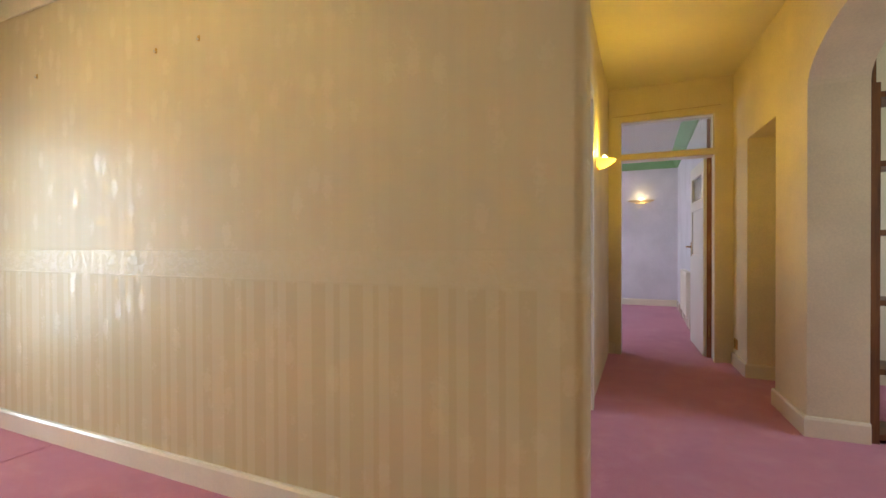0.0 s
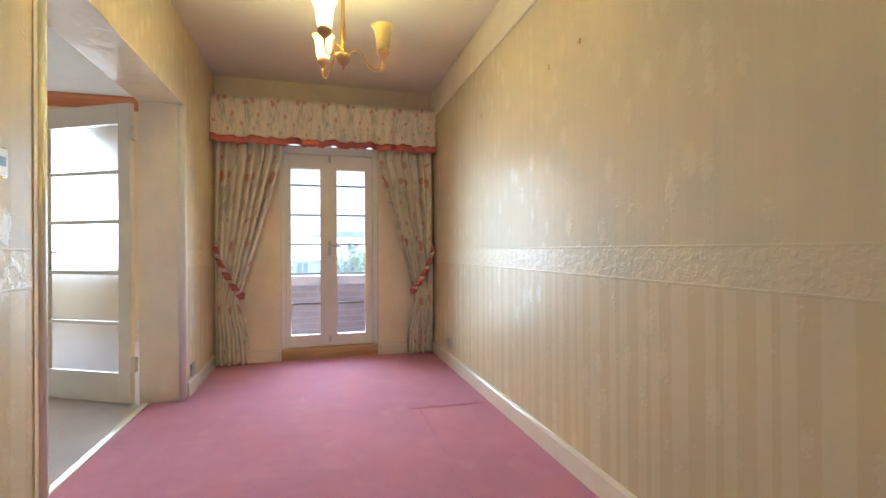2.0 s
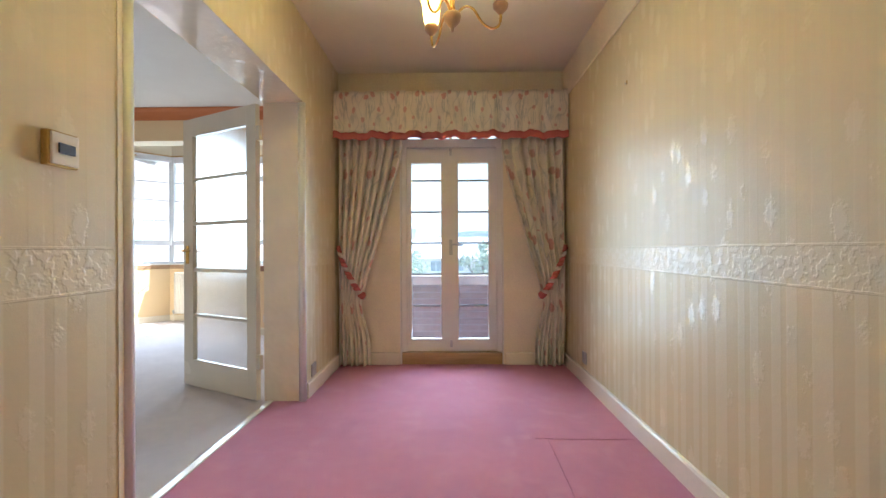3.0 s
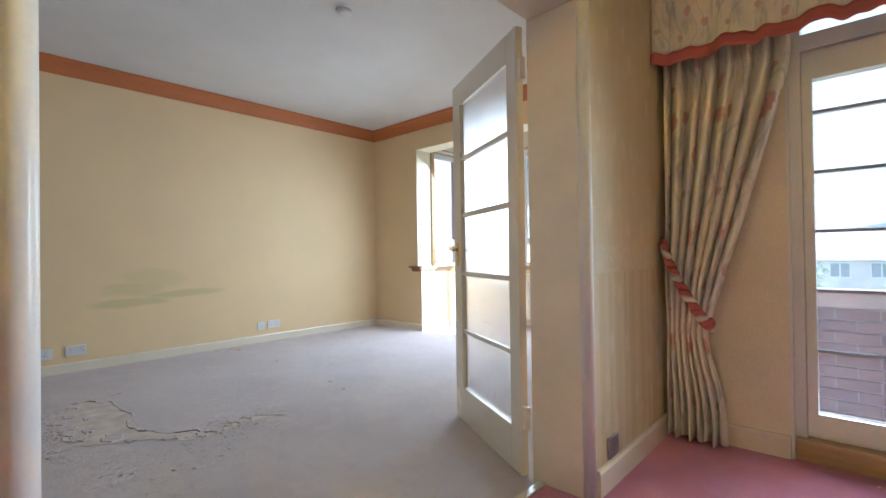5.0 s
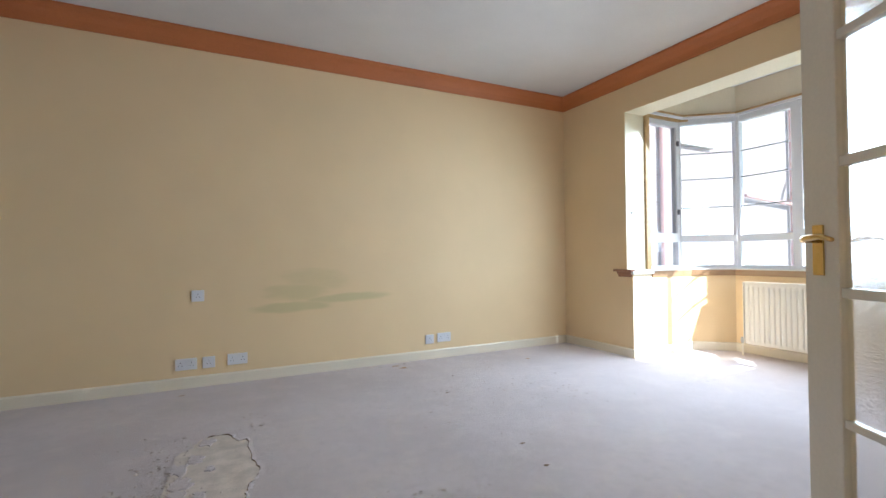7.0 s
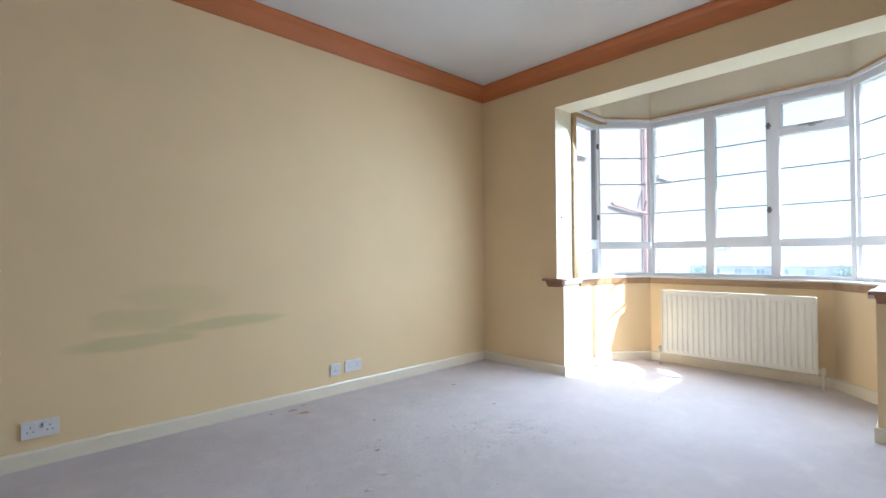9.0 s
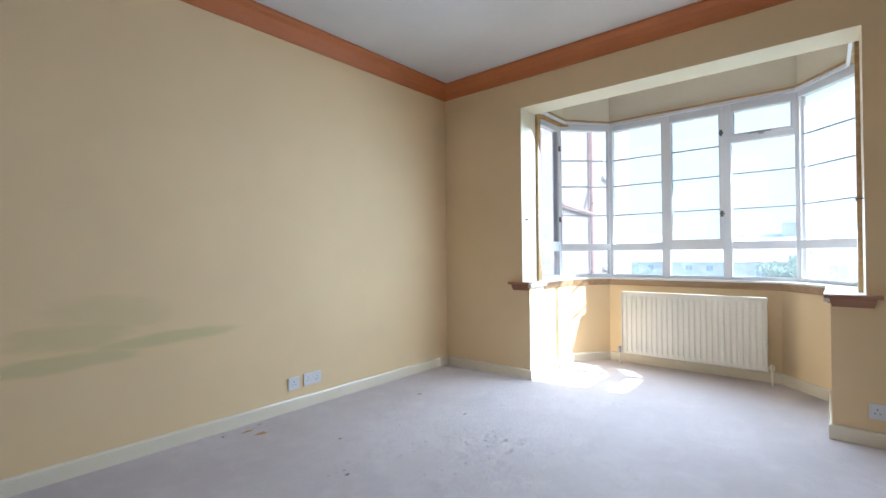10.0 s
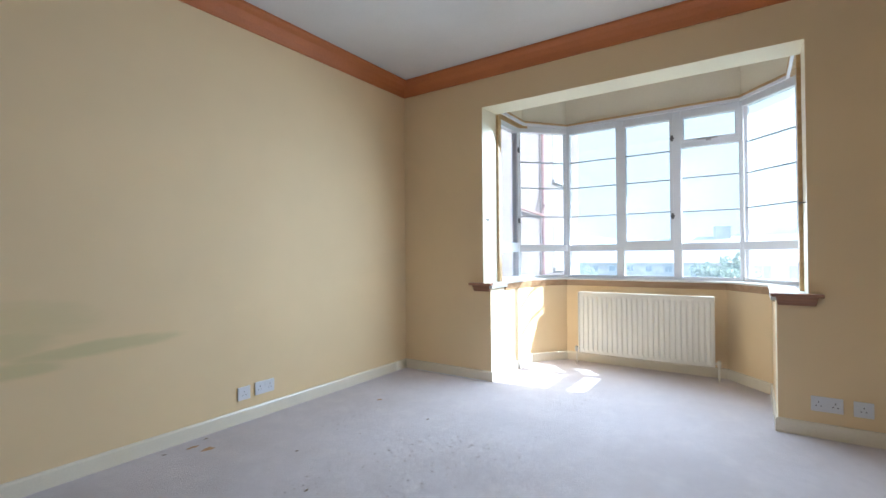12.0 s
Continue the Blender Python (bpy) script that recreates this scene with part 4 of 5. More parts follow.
def valance():
    val = thing("valance", "gathered cream floral valance with a red hem", "valance")
    y0, y1 = S1 + 0.002, N - 0.008
    rnd = random.Random(3)
    ph = rnd.uniform(0, 6)

    def fold(u):
        return 0.6 * math.sin(u * 74 + ph) + 0.5 * math.sin(u * 39 + 1.3) + 0.3 * math.sin(u * 131)

    def hem(u):
        return 2.035 + 0.005 * math.sin(u * 39 + 0.4) + 0.005 * math.sin(u * 74 + ph)

    def cloth(u, v):
        z = hem(u) * (1 - v) + 2.395 * v
        return (-5.005 + 0.016 * fold(u) * (1.15 - v), y0 + (y1 - y0) * u, z + 0.006 * math.sin(u * 90) * v)

    def band(u, v):
        z = hem(u) - 0.055 + 0.062 * v + 0.004 * math.sin(u * 160)
        return (-4.996 + 0.019 * fold(u) * (1.2 - 0.2 * v), y0 + (y1 - y0) * u, z)

    sheet("fabric", cloth, 260, 10, M["floral"], val, 4.2, 0.55)
    sheet("hem_band", band, 260, 3, M["trim_red"], val, 4.2, 0.06, "dusty red hem band")
    boxes("pelmet_board", [(FW + 0.002, -5.02, y0 + 0.005, y1 - 0.005, 2.372, 2.386)], M["oak"], val)
    for y in (y0 + 0.03, y1 - 0.03):
        boxes("bracket", [(FW + 0.002, -5.06, y - 0.012, y + 0.012, 2.33, 2.371)], M["chrome"], val)


valance()


# ---- chandelier ----
def chandelier():
    cx, cy = -2.95, -0.022
    ch = thing("chandelier", "brass three-arm chandelier with cream bell shades", "chandelier", pose(cx, cy, -0.04))
    bm = bmesh.new()
    lathe(bm, [(0.002, 2.657), (0.05, 2.656), (0.045, 2.625), (0.015, 2.565), (0.01, 2.56)], n=24)
    part("ceiling_rose", bm, M["brass"], ch, smooth=True)
    bm = bmesh.new()
    lathe(bm, [(0.011, 2.565), (0.009, 2.4), (0.013, 2.38), (0.009, 2.36), (0.01, 2.2), (0.014, 2.12), (0.01, 2.06), (0.016, 2.03)], n=14)
    part("stem", bm, M["brass"], ch, smooth=True)
    bm = bmesh.new()
    lathe(bm, [(0.01, 2.032), (0.034, 2.028), (0.037, 2.015), (0.031, 1.995), (0.018, 1.98), (0.008, 1.97), (0.005, 1.955)], n=20)
    part("hub_cup", bm, M["wood_cup"], ch, "turned wood hub", True)
    for deg, lit in ((88, False), (-28, True), (208, True)):
        a = radians(deg)
        c, s = math.cos(a), math.sin(a)
        bm = bmesh.new()
        pts = [(0.02, 2.03), (0.05, 2.055), (0.085, 2.045), (0.12, 1.99), (0.155, 1.965), (0.185, 1.972), (0.195, 2.0), (0.195, 2.035)]
        fine = []
        for i in range(len(pts) - 1):
            p0, p1, p2, p3 = (Vector(pts[max(0, min(len(pts) - 1, i + k))]) for k in (-1, 0, 1, 2))
            for k in range(5):
                q = k / 5
                fine.append(0.5 * (2 * p1 + (p2 - p0) * q + (2 * p0 - 5 * p1 + 4 * p2 - p3) * q * q + (3 * p1 - p0 - 3 * p2 + p3) * q ** 3))
        fine.append(Vector(pts[-1]))
        tube(bm, [(p.x * c, p.x * s, p.y) for p in fine], 0.0055, 8)
        arm = part("arm", bm, M["brass"], ch, smooth=True)
        bm = bmesh.new()
        lathe(bm, [(0.008, 2.02), (0.03, 2.045), (0.032, 2.06), (0.026, 2.068)], 0.195 * c, 0.195 * s, 16)
        part("cup", bm, M["wood_cup"], arm, "turned wood cup", True)
        bm = bmesh.new()
        lathe(bm, [(0.025, 2.066), (0.032, 2.083), (0.036, 2.115), (0.039, 2.15), (0.047, 2.175), (0.058, 2.188), (0.055, 2.188), (0.044, 2.173), (0.036, 2.148), (0.033, 2.115), (0.029, 2.084), (0.022, 2.069)], 0.195 * c, 0.195 * s, 24, False)
        part("shade", bm, M["shade"], arm, "cream glass bell shade", True)
        bm = bmesh.new()
        lathe(bm, [(0.01, 2.07), (0.016, 2.1), (0.018, 2.12), (0.012, 2.135), (0.003, 2.14)], 0.195 * c, 0.195 * s, 12)
        part("bulb", bm, M["bulb"] if lit else M["plastic"], arm, "lit bulb" if lit else "unlit bulb", True)


chandelier()


# ---- wall lights ----
def uplighter(m, label, glow="bulb"):
    up = thing("wall_light", label, "wall light", m)
    bm = bmesh.new()
    prof = [(0.01, -0.055), (0.05, -0.045), (0.1, -0.02), (0.125, 0.005), (0.13, 0.01), (0.12, 0.008), (0.09, -0.012), (0.04, -0.035)]
    rings = [[bm.verts.new((r * math.sin(a), r * math.cos(a), z)) for a in (math.pi * k / 18 for k in range(19))] for r, z in prof]
    for a, b in zip(rings, rings[1:]):
        for k in range(18):
            bm.faces.new((a[k], a[k + 1], b[k + 1], b[k]))
    part("bowl", bm, M["shade"], up, "cream half-bowl", True)
    boxes("back_plate", [(0.001, 0.012, -0.05, 0.05, -0.06, 0.0)], M["brass"], up)
    bm = bmesh.new()
    lathe(bm, [(0.008, -0.02), (0.02, 0.01), (0.02, 0.03), (0.006, 0.045)], 0.05, 0.0, 12)
    part("bulb", bm, M[glow], up, "lit bulb", True)
    return up


uplighter(pose(-1.0, 3.1, 1.66), "lit cream half-bowl uplighter on the hall wall", "dim_bulb")
uplighter(pose(-0.72, 8.27, 1.82, 0, 0, -90) @ Matrix.Diagonal((1.2, 1.7, 0.8, 1.0)), "lit brass-edged uplighter on the far bedroom wall", "dim_bulb")


# ---- sockets and switches ----
def socket(name, m, w, h, label, category, gangs, material=None):
    """A plate in its local xz plane; y comes out of the wall."""
    so = thing(name, label, category, m, group="sockets")
    bm = bmesh.new()
    box(bm, -w / 2, w / 2, 0.0005, 0.011, -h / 2, h / 2, 0.003)
    part("plate", bm, material or M["plastic"], so)
    for g in range(gangs):
        cx = (g - (gangs - 1) / 2) * w * 0.52
        for dx, dz, a, b in ((0, 0.012, 0.004, 0.008), (-0.011, -0.01, 0.007, 0.004), (0.011, -0.01, 0.007, 0.004)):
            boxes("pin_hole", [(cx + dx - a / 2, cx + dx + a / 2, 0.0105, 0.0116, dz - b / 2, dz + b / 2)], M["dark"], so)
        boxes("rocker", [(cx + (0.03 if gangs == 1 else (0.028 if g == 0 else -0.044)) - 0.006, cx + (0.03 if gangs == 1 else (0.028 if g == 0 else -0.044)) + 0.006, 0.0105, 0.0135, 0.008, 0.026)], material or M["plastic"], so)
    return so


DOUBLE, SINGLE = "white plastic double power socket above the skirting", "white plastic single outlet plate above the skirting"
for name, x, z, w, label, g in (("double_socket", -2.84, 0.183, 0.147, DOUBLE, 2), ("single_socket", -2.995, 0.183, 0.087, SINGLE, 1), ("double_socket", -3.2, 0.188, 0.147, DOUBLE, 2), ("wall_switch", -2.92, 0.704, 0.087, "white plastic switch plate on the yellow wall", 1), ("single_socket", -4.9, 0.19, 0.087, SINGLE, 1), ("double_socket", -5.055, 0.197, 0.147, DOUBLE, 2)):
    socket(name, pose(x, LS, z), w, 0.087, label, "socket", g)
socket("double_socket", pose(W, -2.244, 0.2, 0, 0, -90), 0.147, 0.087, "white plastic double power socket beside the bay", "socket", 2)
socket("single_socket", pose(W, -2.083, 0.198, 0, 0, -90), 0.087, 0.087, "white plastic aerial outlet plate beside the bay", "socket", 1)
socket("brass_socket", pose(-4.59, N, 0.2, 0, 0, 180), 0.09, 0.09, "tarnished metal socket on the papered wall", "socket", 1, M["chrome"])
socket("brass_socket", pose(-4.39, S1, 0.165, 0, 0, 0), 0.1, 0.09, "tarnished metal socket on the wall nib", "socket", 1, M["chrome"])
socket("brass_socket", pose(0.0425, 4.17, 0.2, 0, 0, 93.3), 0.09, 0.09, "tarnished brass socket at the hall end", "socket", 1, M["brass"])


def thermostat():
    th = thing("thermostat", "cream and brass wall thermostat on embossed paper", "thermostat", pose(-2.24, S1, 1.287))
    boxes("back_box", [(-0.045, 0.045, 0.0, 0.02, -0.044, 0.044)], M["brass"], th, "brass surround", 0.003)
    boxes("cover", [(-0.041, 0.041, 0.02, 0.027, -0.04, 0.04)], M["gloss"], th, "cream cover", 0.003)
    boxes("display", [(-0.026, 0.024, 0.027, 0.031, -0.012, 0.014)], M["dark"], th, "dark display window", 0.002)


thermostat()


# ---- radiators ----
def radiator(m, w, h, label):
    ra = thing("radiator", label, "radiator", m)
    bm = bmesh.new()
    n = int(w / 0.0445)
    prof = []
    for k in range(n):
        a = 0.012 + (w - 0.024) * k / n
        s = (w - 0.024) / n
        prof += [(a, 0.0), (a + s * 0.18, 0.0), (a + s * 0.34, 0.008), (a + s * 0.84, 0.008)]
    prof += [(w - 0.012, 0.0)]
    levels = ((0.0, 0.0), (0.02, 0.2), (0.045, 1.0), (h - 0.05, 1.0), (h - 0.025, 0.2), (h, 0.0))
    rows = [[bm.verts.new((x, 0.045 + d * k, z)) for x, d in prof] for z, k in levels]
    for a, b in zip(rows, rows[1:]):
        for i in range(len(prof) - 1):
            bm.faces.new((a[i], a[i + 1], b[i + 1], b[i]))
    part("front_panel", bm, M["radiator"], ra, "fluted enamel panel")
    boxes("back_panel", [(0.0, w, 0.0, 0.044, 0.0, h)], M["radiator"], ra, bevel=0.006)
    boxes("top_edge", [(0.0, w, 0.0, 0.056, h + 0.001, h + 0.012)], M["radiator"], ra, bevel=0.003)
    boxes("side_edge", [(-0.006, 0.0, 0.0, 0.056, 0.0, h + 0.01)], M["radiator"], ra)
    boxes("side_edge", [(w, w + 0.006, 0.0, 0.056, 0.0, h + 0.01)], M["radiator"], ra)
    for x in (-0.035, w + 0.035):
        bm = bmesh.new()
        tube(bm, [(x, 0.02, -0.12), (x, 0.02, 0.0), (x, 0.02, 0.03)], 0.008, 8)
        pipe = part("pipe", bm, M["radiator"], ra, smooth=True)
        bm = bmesh.new()
        lathe(bm, [(0.012, 0.0), (0.016, 0.01), (0.016, 0.045), (0.011, 0.055)], x, 0.02, 12)
        tube(bm, [(x, 0.02, 0.03), (x + (0.04 if x < 0 else -0.04), 0.02, 0.03)], 0.009, 8)
        part("valve", bm, M["chrome"] if x > 0 else M["radiator"], pipe, "radiator valve", True)
    return ra


radiator(pose(-7.655, -2.872, 0.122, 0, 0, -90), 1.145, 0.585, "cream enamelled panel radiator under the bay window")
radiator(pose(-0.152, 5.9, 0.15, 0, 0, 90), 0.9, 0.55, "white panel radiator on the bedroom wall")


# ---- fitted wardrobe ----
def wardrobe():
    wa = thing("fitted_wardrobe", "white painted fitted wardrobe with cupboards above", "wardrobe")
    y0, y1 = LS + 0.002, S2 - 0.002
    bays = 3
    bw = (y1 - y0 - 0.08) / bays
    dims = [(LE + 0.0, LE + 0.03, y0, y1, 0.0, 0.13), (LE, LE + 0.03, y0, y1, 2.03, 2.1), (LE, LE + 0.03, y0, y1, 2.6, 2.762)]
    for i in range(bays + 1):
        y = y0 + i * (bw + 0.08 / (bays + 1)) if i < bays else y1 - 0.06
        dims.append((LE, LE + 0.03, y, y + 0.06, 0.13, 2.03))
        dims.append((LE, LE + 0.03, y, y + 0.06, 2.1, 2.6))
    boxes("face_frame", dims, M["wardrobe"], wa)
    for i in range(bays):
        a = y0 + i * (bw + 0.02) + 0.063
        b = (y0 + (i + 1) * (bw + 0.02) if i < bays - 1 else y1 - 0.06) - 0.003
        for c, d in ((a, (a + b) / 2 - 0.002), ((a + b) / 2 + 0.002, b)):
            for za, zb, nm in ((0.134, 2.026, "door"), (2.104, 2.596, "top_door")):
                dr = boxes(nm, [(LE - 0.002, LE + 0.02, c, d, za, zb)], M["wardrobe"], wa, bevel=0.002)
                bm = bmesh.new()
                yk = d - 0.04 if c == a else c + 0.04
                zk = 1.0 if nm == "door" else 2.16
                tube(bm, [(LE - 0.002, yk, zk), (LE - 0.015, yk, zk), (LE - 0.03, yk, zk)], [0.006, 0.012, 0.009], 10)
                part("knob", bm, M["plastic"], dr, smooth=True)
    run("baseboard_wardrobe", [(LE, S2), (LE, LS + 0.02)], [(0.001, 0.0), (0.012, 0.0), (0.012, 0.1), (0.001, 0.108)], -1, M["gloss"], "white skirting along the wardrobe", "skirting board")


wardrobe()


# ---- smoke detector, hooks, small marks ----
bm = bmesh.new()
lathe(bm, [(0.055, 2.7635), (0.055, 2.75), (0.048, 2.738), (0.03, 2.73), (0.005, 2.729)], -4.365, -2.935, 24)
det = part("smoke_detector", bm, M["plastic"], smooth=True)
tagged(det, "small round white smoke detector on the ceiling", "smoke detector")
for x, z in ((-3.739, 1.988), (-2.753, 1.956), (-2.472, 1.962)):
    hk = thing("picture_hook", "small tarnished picture hook in the embossed wallpaper", "hook", pose(x, N, z), group="picture hooks")
    boxes("plate", [(-0.006, 0.006, -0.003, -0.0005, -0.012, 0.012)], M["brass"], hk)
    bm = bmesh.new()
    tube(bm, [(0, -0.003, -0.004), (0, -0.011, -0.01), (0, -0.013, -0.002)], 0.0022, 6)
    part("hook", bm, M["chrome"], hk)
for y, side in ((-4.535, 1), (-2.32, -1)):
    bm = bmesh.new()
    tube(bm, [(W - 0.06, y, 1.4), (W - 0.06, y + side * 0.03, 1.4), (W - 0.03, y + side * 0.035, 1.385), (W - 0.02, y + side * 0.035, 1.4)], 0.004, 6)
    tagged(part("curtain_hook", bm, M["dull_metal"], smooth=True), "bent metal tie-back hook in the bay reveal", "hook", "bay hooks")


# ---- hall and bedroom doors, shelves ----
def panel_door(name, m, w, h, label):
    d = structure(thing(name, label, "door", m), label, "door")
    boxes("leaf", [(0, 0.1, 0, 0.04, 0.008, h), (w - 0.1, w, 0, 0.04, 0.008, h), (0.1, w - 0.1, 0, 0.04, 0.008, 0.95), (0.1, w - 0.1, 0, 0.04, h - 0.12, h), (0.1, w - 0.1, 0, 0.04, 1.4, 1.5)], M["white_gloss"], d)
    boxes("panel", [(0.1, w - 0.1, 0.012, 0.028, 0.95, 1.4)], M["white_gloss"], d)
    p = boxes("pane", [(0.1, w - 0.1, 0.017, 0.023, 1.5, h - 0.12)], M["frost"], d)
    p.visible_shadow = False
    for s, y in ((-1, 0.0), (1, 0.04)):
        pl = boxes("handle_plate", [(w - 0.075, w - 0.04, min(y, y + s * 0.004), max(y, y + s * 0.004), 0.93, 1.08)], M["brass"], d)
        bm = bmesh.new()
        tube(bm, [(w - 0.057, y, 1.03), (w - 0.057, y + s * 0.05, 1.03), (w - 0.16, y + s * 0.05, 1.03)], 0.008, 8)
        part("lever", bm, M["brass"], pl, smooth=True)
    for z in (0.2, 1.0, 1.72):
        boxes("hinge", [(-0.012, 0.012, -0.006, -0.001, z, z + 0.1)], M["brass"], d)
    return d


panel_door("door_2", pose(-0.135, 4.47, 0, 0, 0, 93), 0.78, 1.855, "white bedroom door standing open with brass hinges")
fr = structure(thing("door_frame", "cream-painted bedroom door frame with a light above", "door frame"), "cream-painted bedroom door frame with a light above", "door frame")
boxes("jamb", [(-0.935, -0.885, 4.272, 4.299, 0, 2.27)], M["hall"], fr)
boxes("jamb", [(-0.11, -0.06, 4.272, 4.299, 0, 2.27)], M["hall"], fr)
boxes("head", [(-0.885, -0.11, 4.272, 4.299, 2.221, 2.27)], M["hall"], fr)
boxes("transom", [(-0.885, -0.11, 4.272, 4.299, 1.86, 1.916)], M["hall"], fr)
tp = boxes("pane", [(-0.885, -0.12, 4.37, 4.375, 1.917, 2.22)], M["glass"], fr)
tp.visible_shadow = False
hf = structure(thing("side_door_frame", "white gloss frame of the hall side door", "door frame"), "white gloss frame of the hall side door", "door frame")
boxes("jamb", [(-1.0, -0.985, 2.621, 2.69, 0, 2.05)], M["white_gloss"], hf)
boxes("jamb", [(-1.0, -0.985, 1.43, 1.499, 0, 2.05)], M["white_gloss"], hf)
boxes("head", [(-1.0, -0.985, 1.5, 2.62, 1.981, 2.05)], M["white_gloss"], hf)
rd = structure(thing("door_3", "cream panel door set in the hall recess", "door"), "cream panel door set in the hall recess", "door")
boxes("leaf", [(0.36, 0.399, 3.21, 3.83, 0.01, 1.87)], M["white_gloss"], rd)
for za, zb in ((0.25, 0.85), (1.0, 1.72)):
    boxes("panel", [(0.352, 0.36, 3.32, 3.73, za, zb)], M["white_gloss"], rd, bevel=0.003)


cable = bmesh.new()
tube(cable, [(-0.96, 4.294, 2.285), (-0.5, 4.294, 2.292), (-0.06, 4.294, 2.3)], 0.0022, 6)
tagged(part("wall_cable", cable, M["wood_cup"], smooth=True), "thin brown cable pinned above the bedroom door frame", "cable")
# white strip added in place of the sliver of sun at the skirting's foot
structure(boxes("sunlight_line_strip", [(W + 0.0165, W + 0.03, -5.25, -4.49, 0.0, 0.006)], M["frame_white"], bevel=0.002), "thin white strip standing in for a line of sunlight along the skirting", "trim")


def bookcase():
    bk = thing("open_shelf_unit", "dark brown open wooden shelf unit beyond the arch", "shelf unit")
    for x in (0.403, 1.36):
        boxes("side_post", [(x, x + 0.04, 2.69, 2.95, 0.0, 1.9)], M["shelf"], bk)
    boxes("finial_post", [(0.415, 0.435, 2.72, 2.92, 1.9, 2.08)], M["shelf"], bk)
    for z in (0.02, 0.365, 0.728, 1.098, 1.46, 1.823):
        boxes("shelf", [(0.443, 1.36, 2.7, 2.94, z, z + 0.03)], M["shelf"], bk)


bookcase()


# ---- torn carpet ----
def torn_carpet():
    patch = thing("torn_carpet_patch", "torn carpet with bare underlay and ragged brown edges", "carpet tear")
    rnd = random.Random(8)
    edge = [(-3.0, -4.24), (-3.1, -4.23), (-3.15, -4.1), (-3.2, -4.11), (-3.2, -3.87), (-3.23, -3.69), (-3.17, -3.54), (-3.15, -3.45), (-3.18, -3.33), (-3.29, -3.15), (-3.41, -3.08), (-3.41, -3.02), (-3.47, -2.97), (-3.63, -3.06), (-3.7, -3.08), (-3.77, -3.04), (-3.88, -2.91)]

    def along(pts, n, j=0.008):
        out = []
        for a, b in zip(pts, pts[1:]):
            for k in range(n):
                q = k / n
                out.append((a[0] + (b[0] - a[0]) * q + rnd.uniform(-j, j), a[1] + (b[1] - a[1]) * q + rnd.uniform(-j, j)))
        return out + [pts[-1]]

    line = along(edge, 6)
    near = along([(-3.88, -2.91), (-3.76, -2.96), (-3.64, -2.99), (-3.54, -2.95), (-3.42, -2.92), (-3.3, -3.0), (-3.2, -3.12), (-3.08, -3.22), (-2.95, -3.3), (-2.86, -3.5), (-2.85, -3.75), (-2.88, -4.02), (-3.0, -4.24)], 5, 0.022)
    bm = bmesh.new()
    ring = [bm.verts.new((x, y, 0.003)) for x, y in line + near[1:-1]]
    f = bm.faces.new(ring)
    bmesh.ops.triangulate(bm, faces=[f])
    part("bare_underlay", bm, M["underlay"], patch, "greyish bare underlay")
    bm = bmesh.new()
    rows = []
    for i, (x, y) in enumerate(line):
        h = 0.0035 + 0.006 * rnd.random() ** 2
        ox, oy = rnd.uniform(0.003, 0.016), rnd.uniform(0.0, 0.01)
        rows.append([bm.verts.new(p) for p in ((x + ox * 0.35, y + oy, 0.0035), (x, y, h), (x - ox, y - oy, h * 0.7), (x - ox * 1.8, y - oy * 2, 0.0005))])
    for a, b in zip(rows, rows[1:]):
        for k in range(3):
            bm.faces.new((a[k], a[k + 1], b[k + 1], b[k])).material_index = 0 if k == 0 else 1
    part("torn_edge", bm, [M["tear"], M["beige"]], patch, "ragged curling torn edge")
    for x, y, r in ((-2.9, -3.7, 0.05), (-2.95, -3.95, 0.04), (-2.92, -3.45, 0.045), (-3.05, -3.32, 0.05), (-3.12, -3.2, 0.03), (-3.28, -3.08, 0.04), (-3.0, -4.15, 0.04), (-3.4, -2.98, 0.03), (-3.62, -3.06, 0.035), (-3.7, -3.05, 0.025), (-2.98, -3.55, 0.03), (-3.02, -3.8, 0.025), (-2.88, -3.85, 0.05), (-2.9, -3.58, 0.045)):
        bm = bmesh.new()
        ring = [(x + r * rnd.uniform(0.5, 1.4) * math.cos(a), y + 1.5 * r * rnd.uniform(0.5, 1.3) * math.sin(a)) for a in (math.tau * k / 16 for k in range(16))]
        low, high = [bm.verts.new((u, v, 0.003)) for u, v in ring], [bm.verts.new((x + (u - x) * 0.9, y + (v - y) * 0.9, 0.0075)) for u, v in ring]
        bm.faces.new(high)
        for k in range(16):
            bm.faces.new((low[k], low[(k + 1) % 16], high[(k + 1) % 16], high[k]))
        part("carpet_remnant", bm, M["beige"], patch)


torn_carpet()


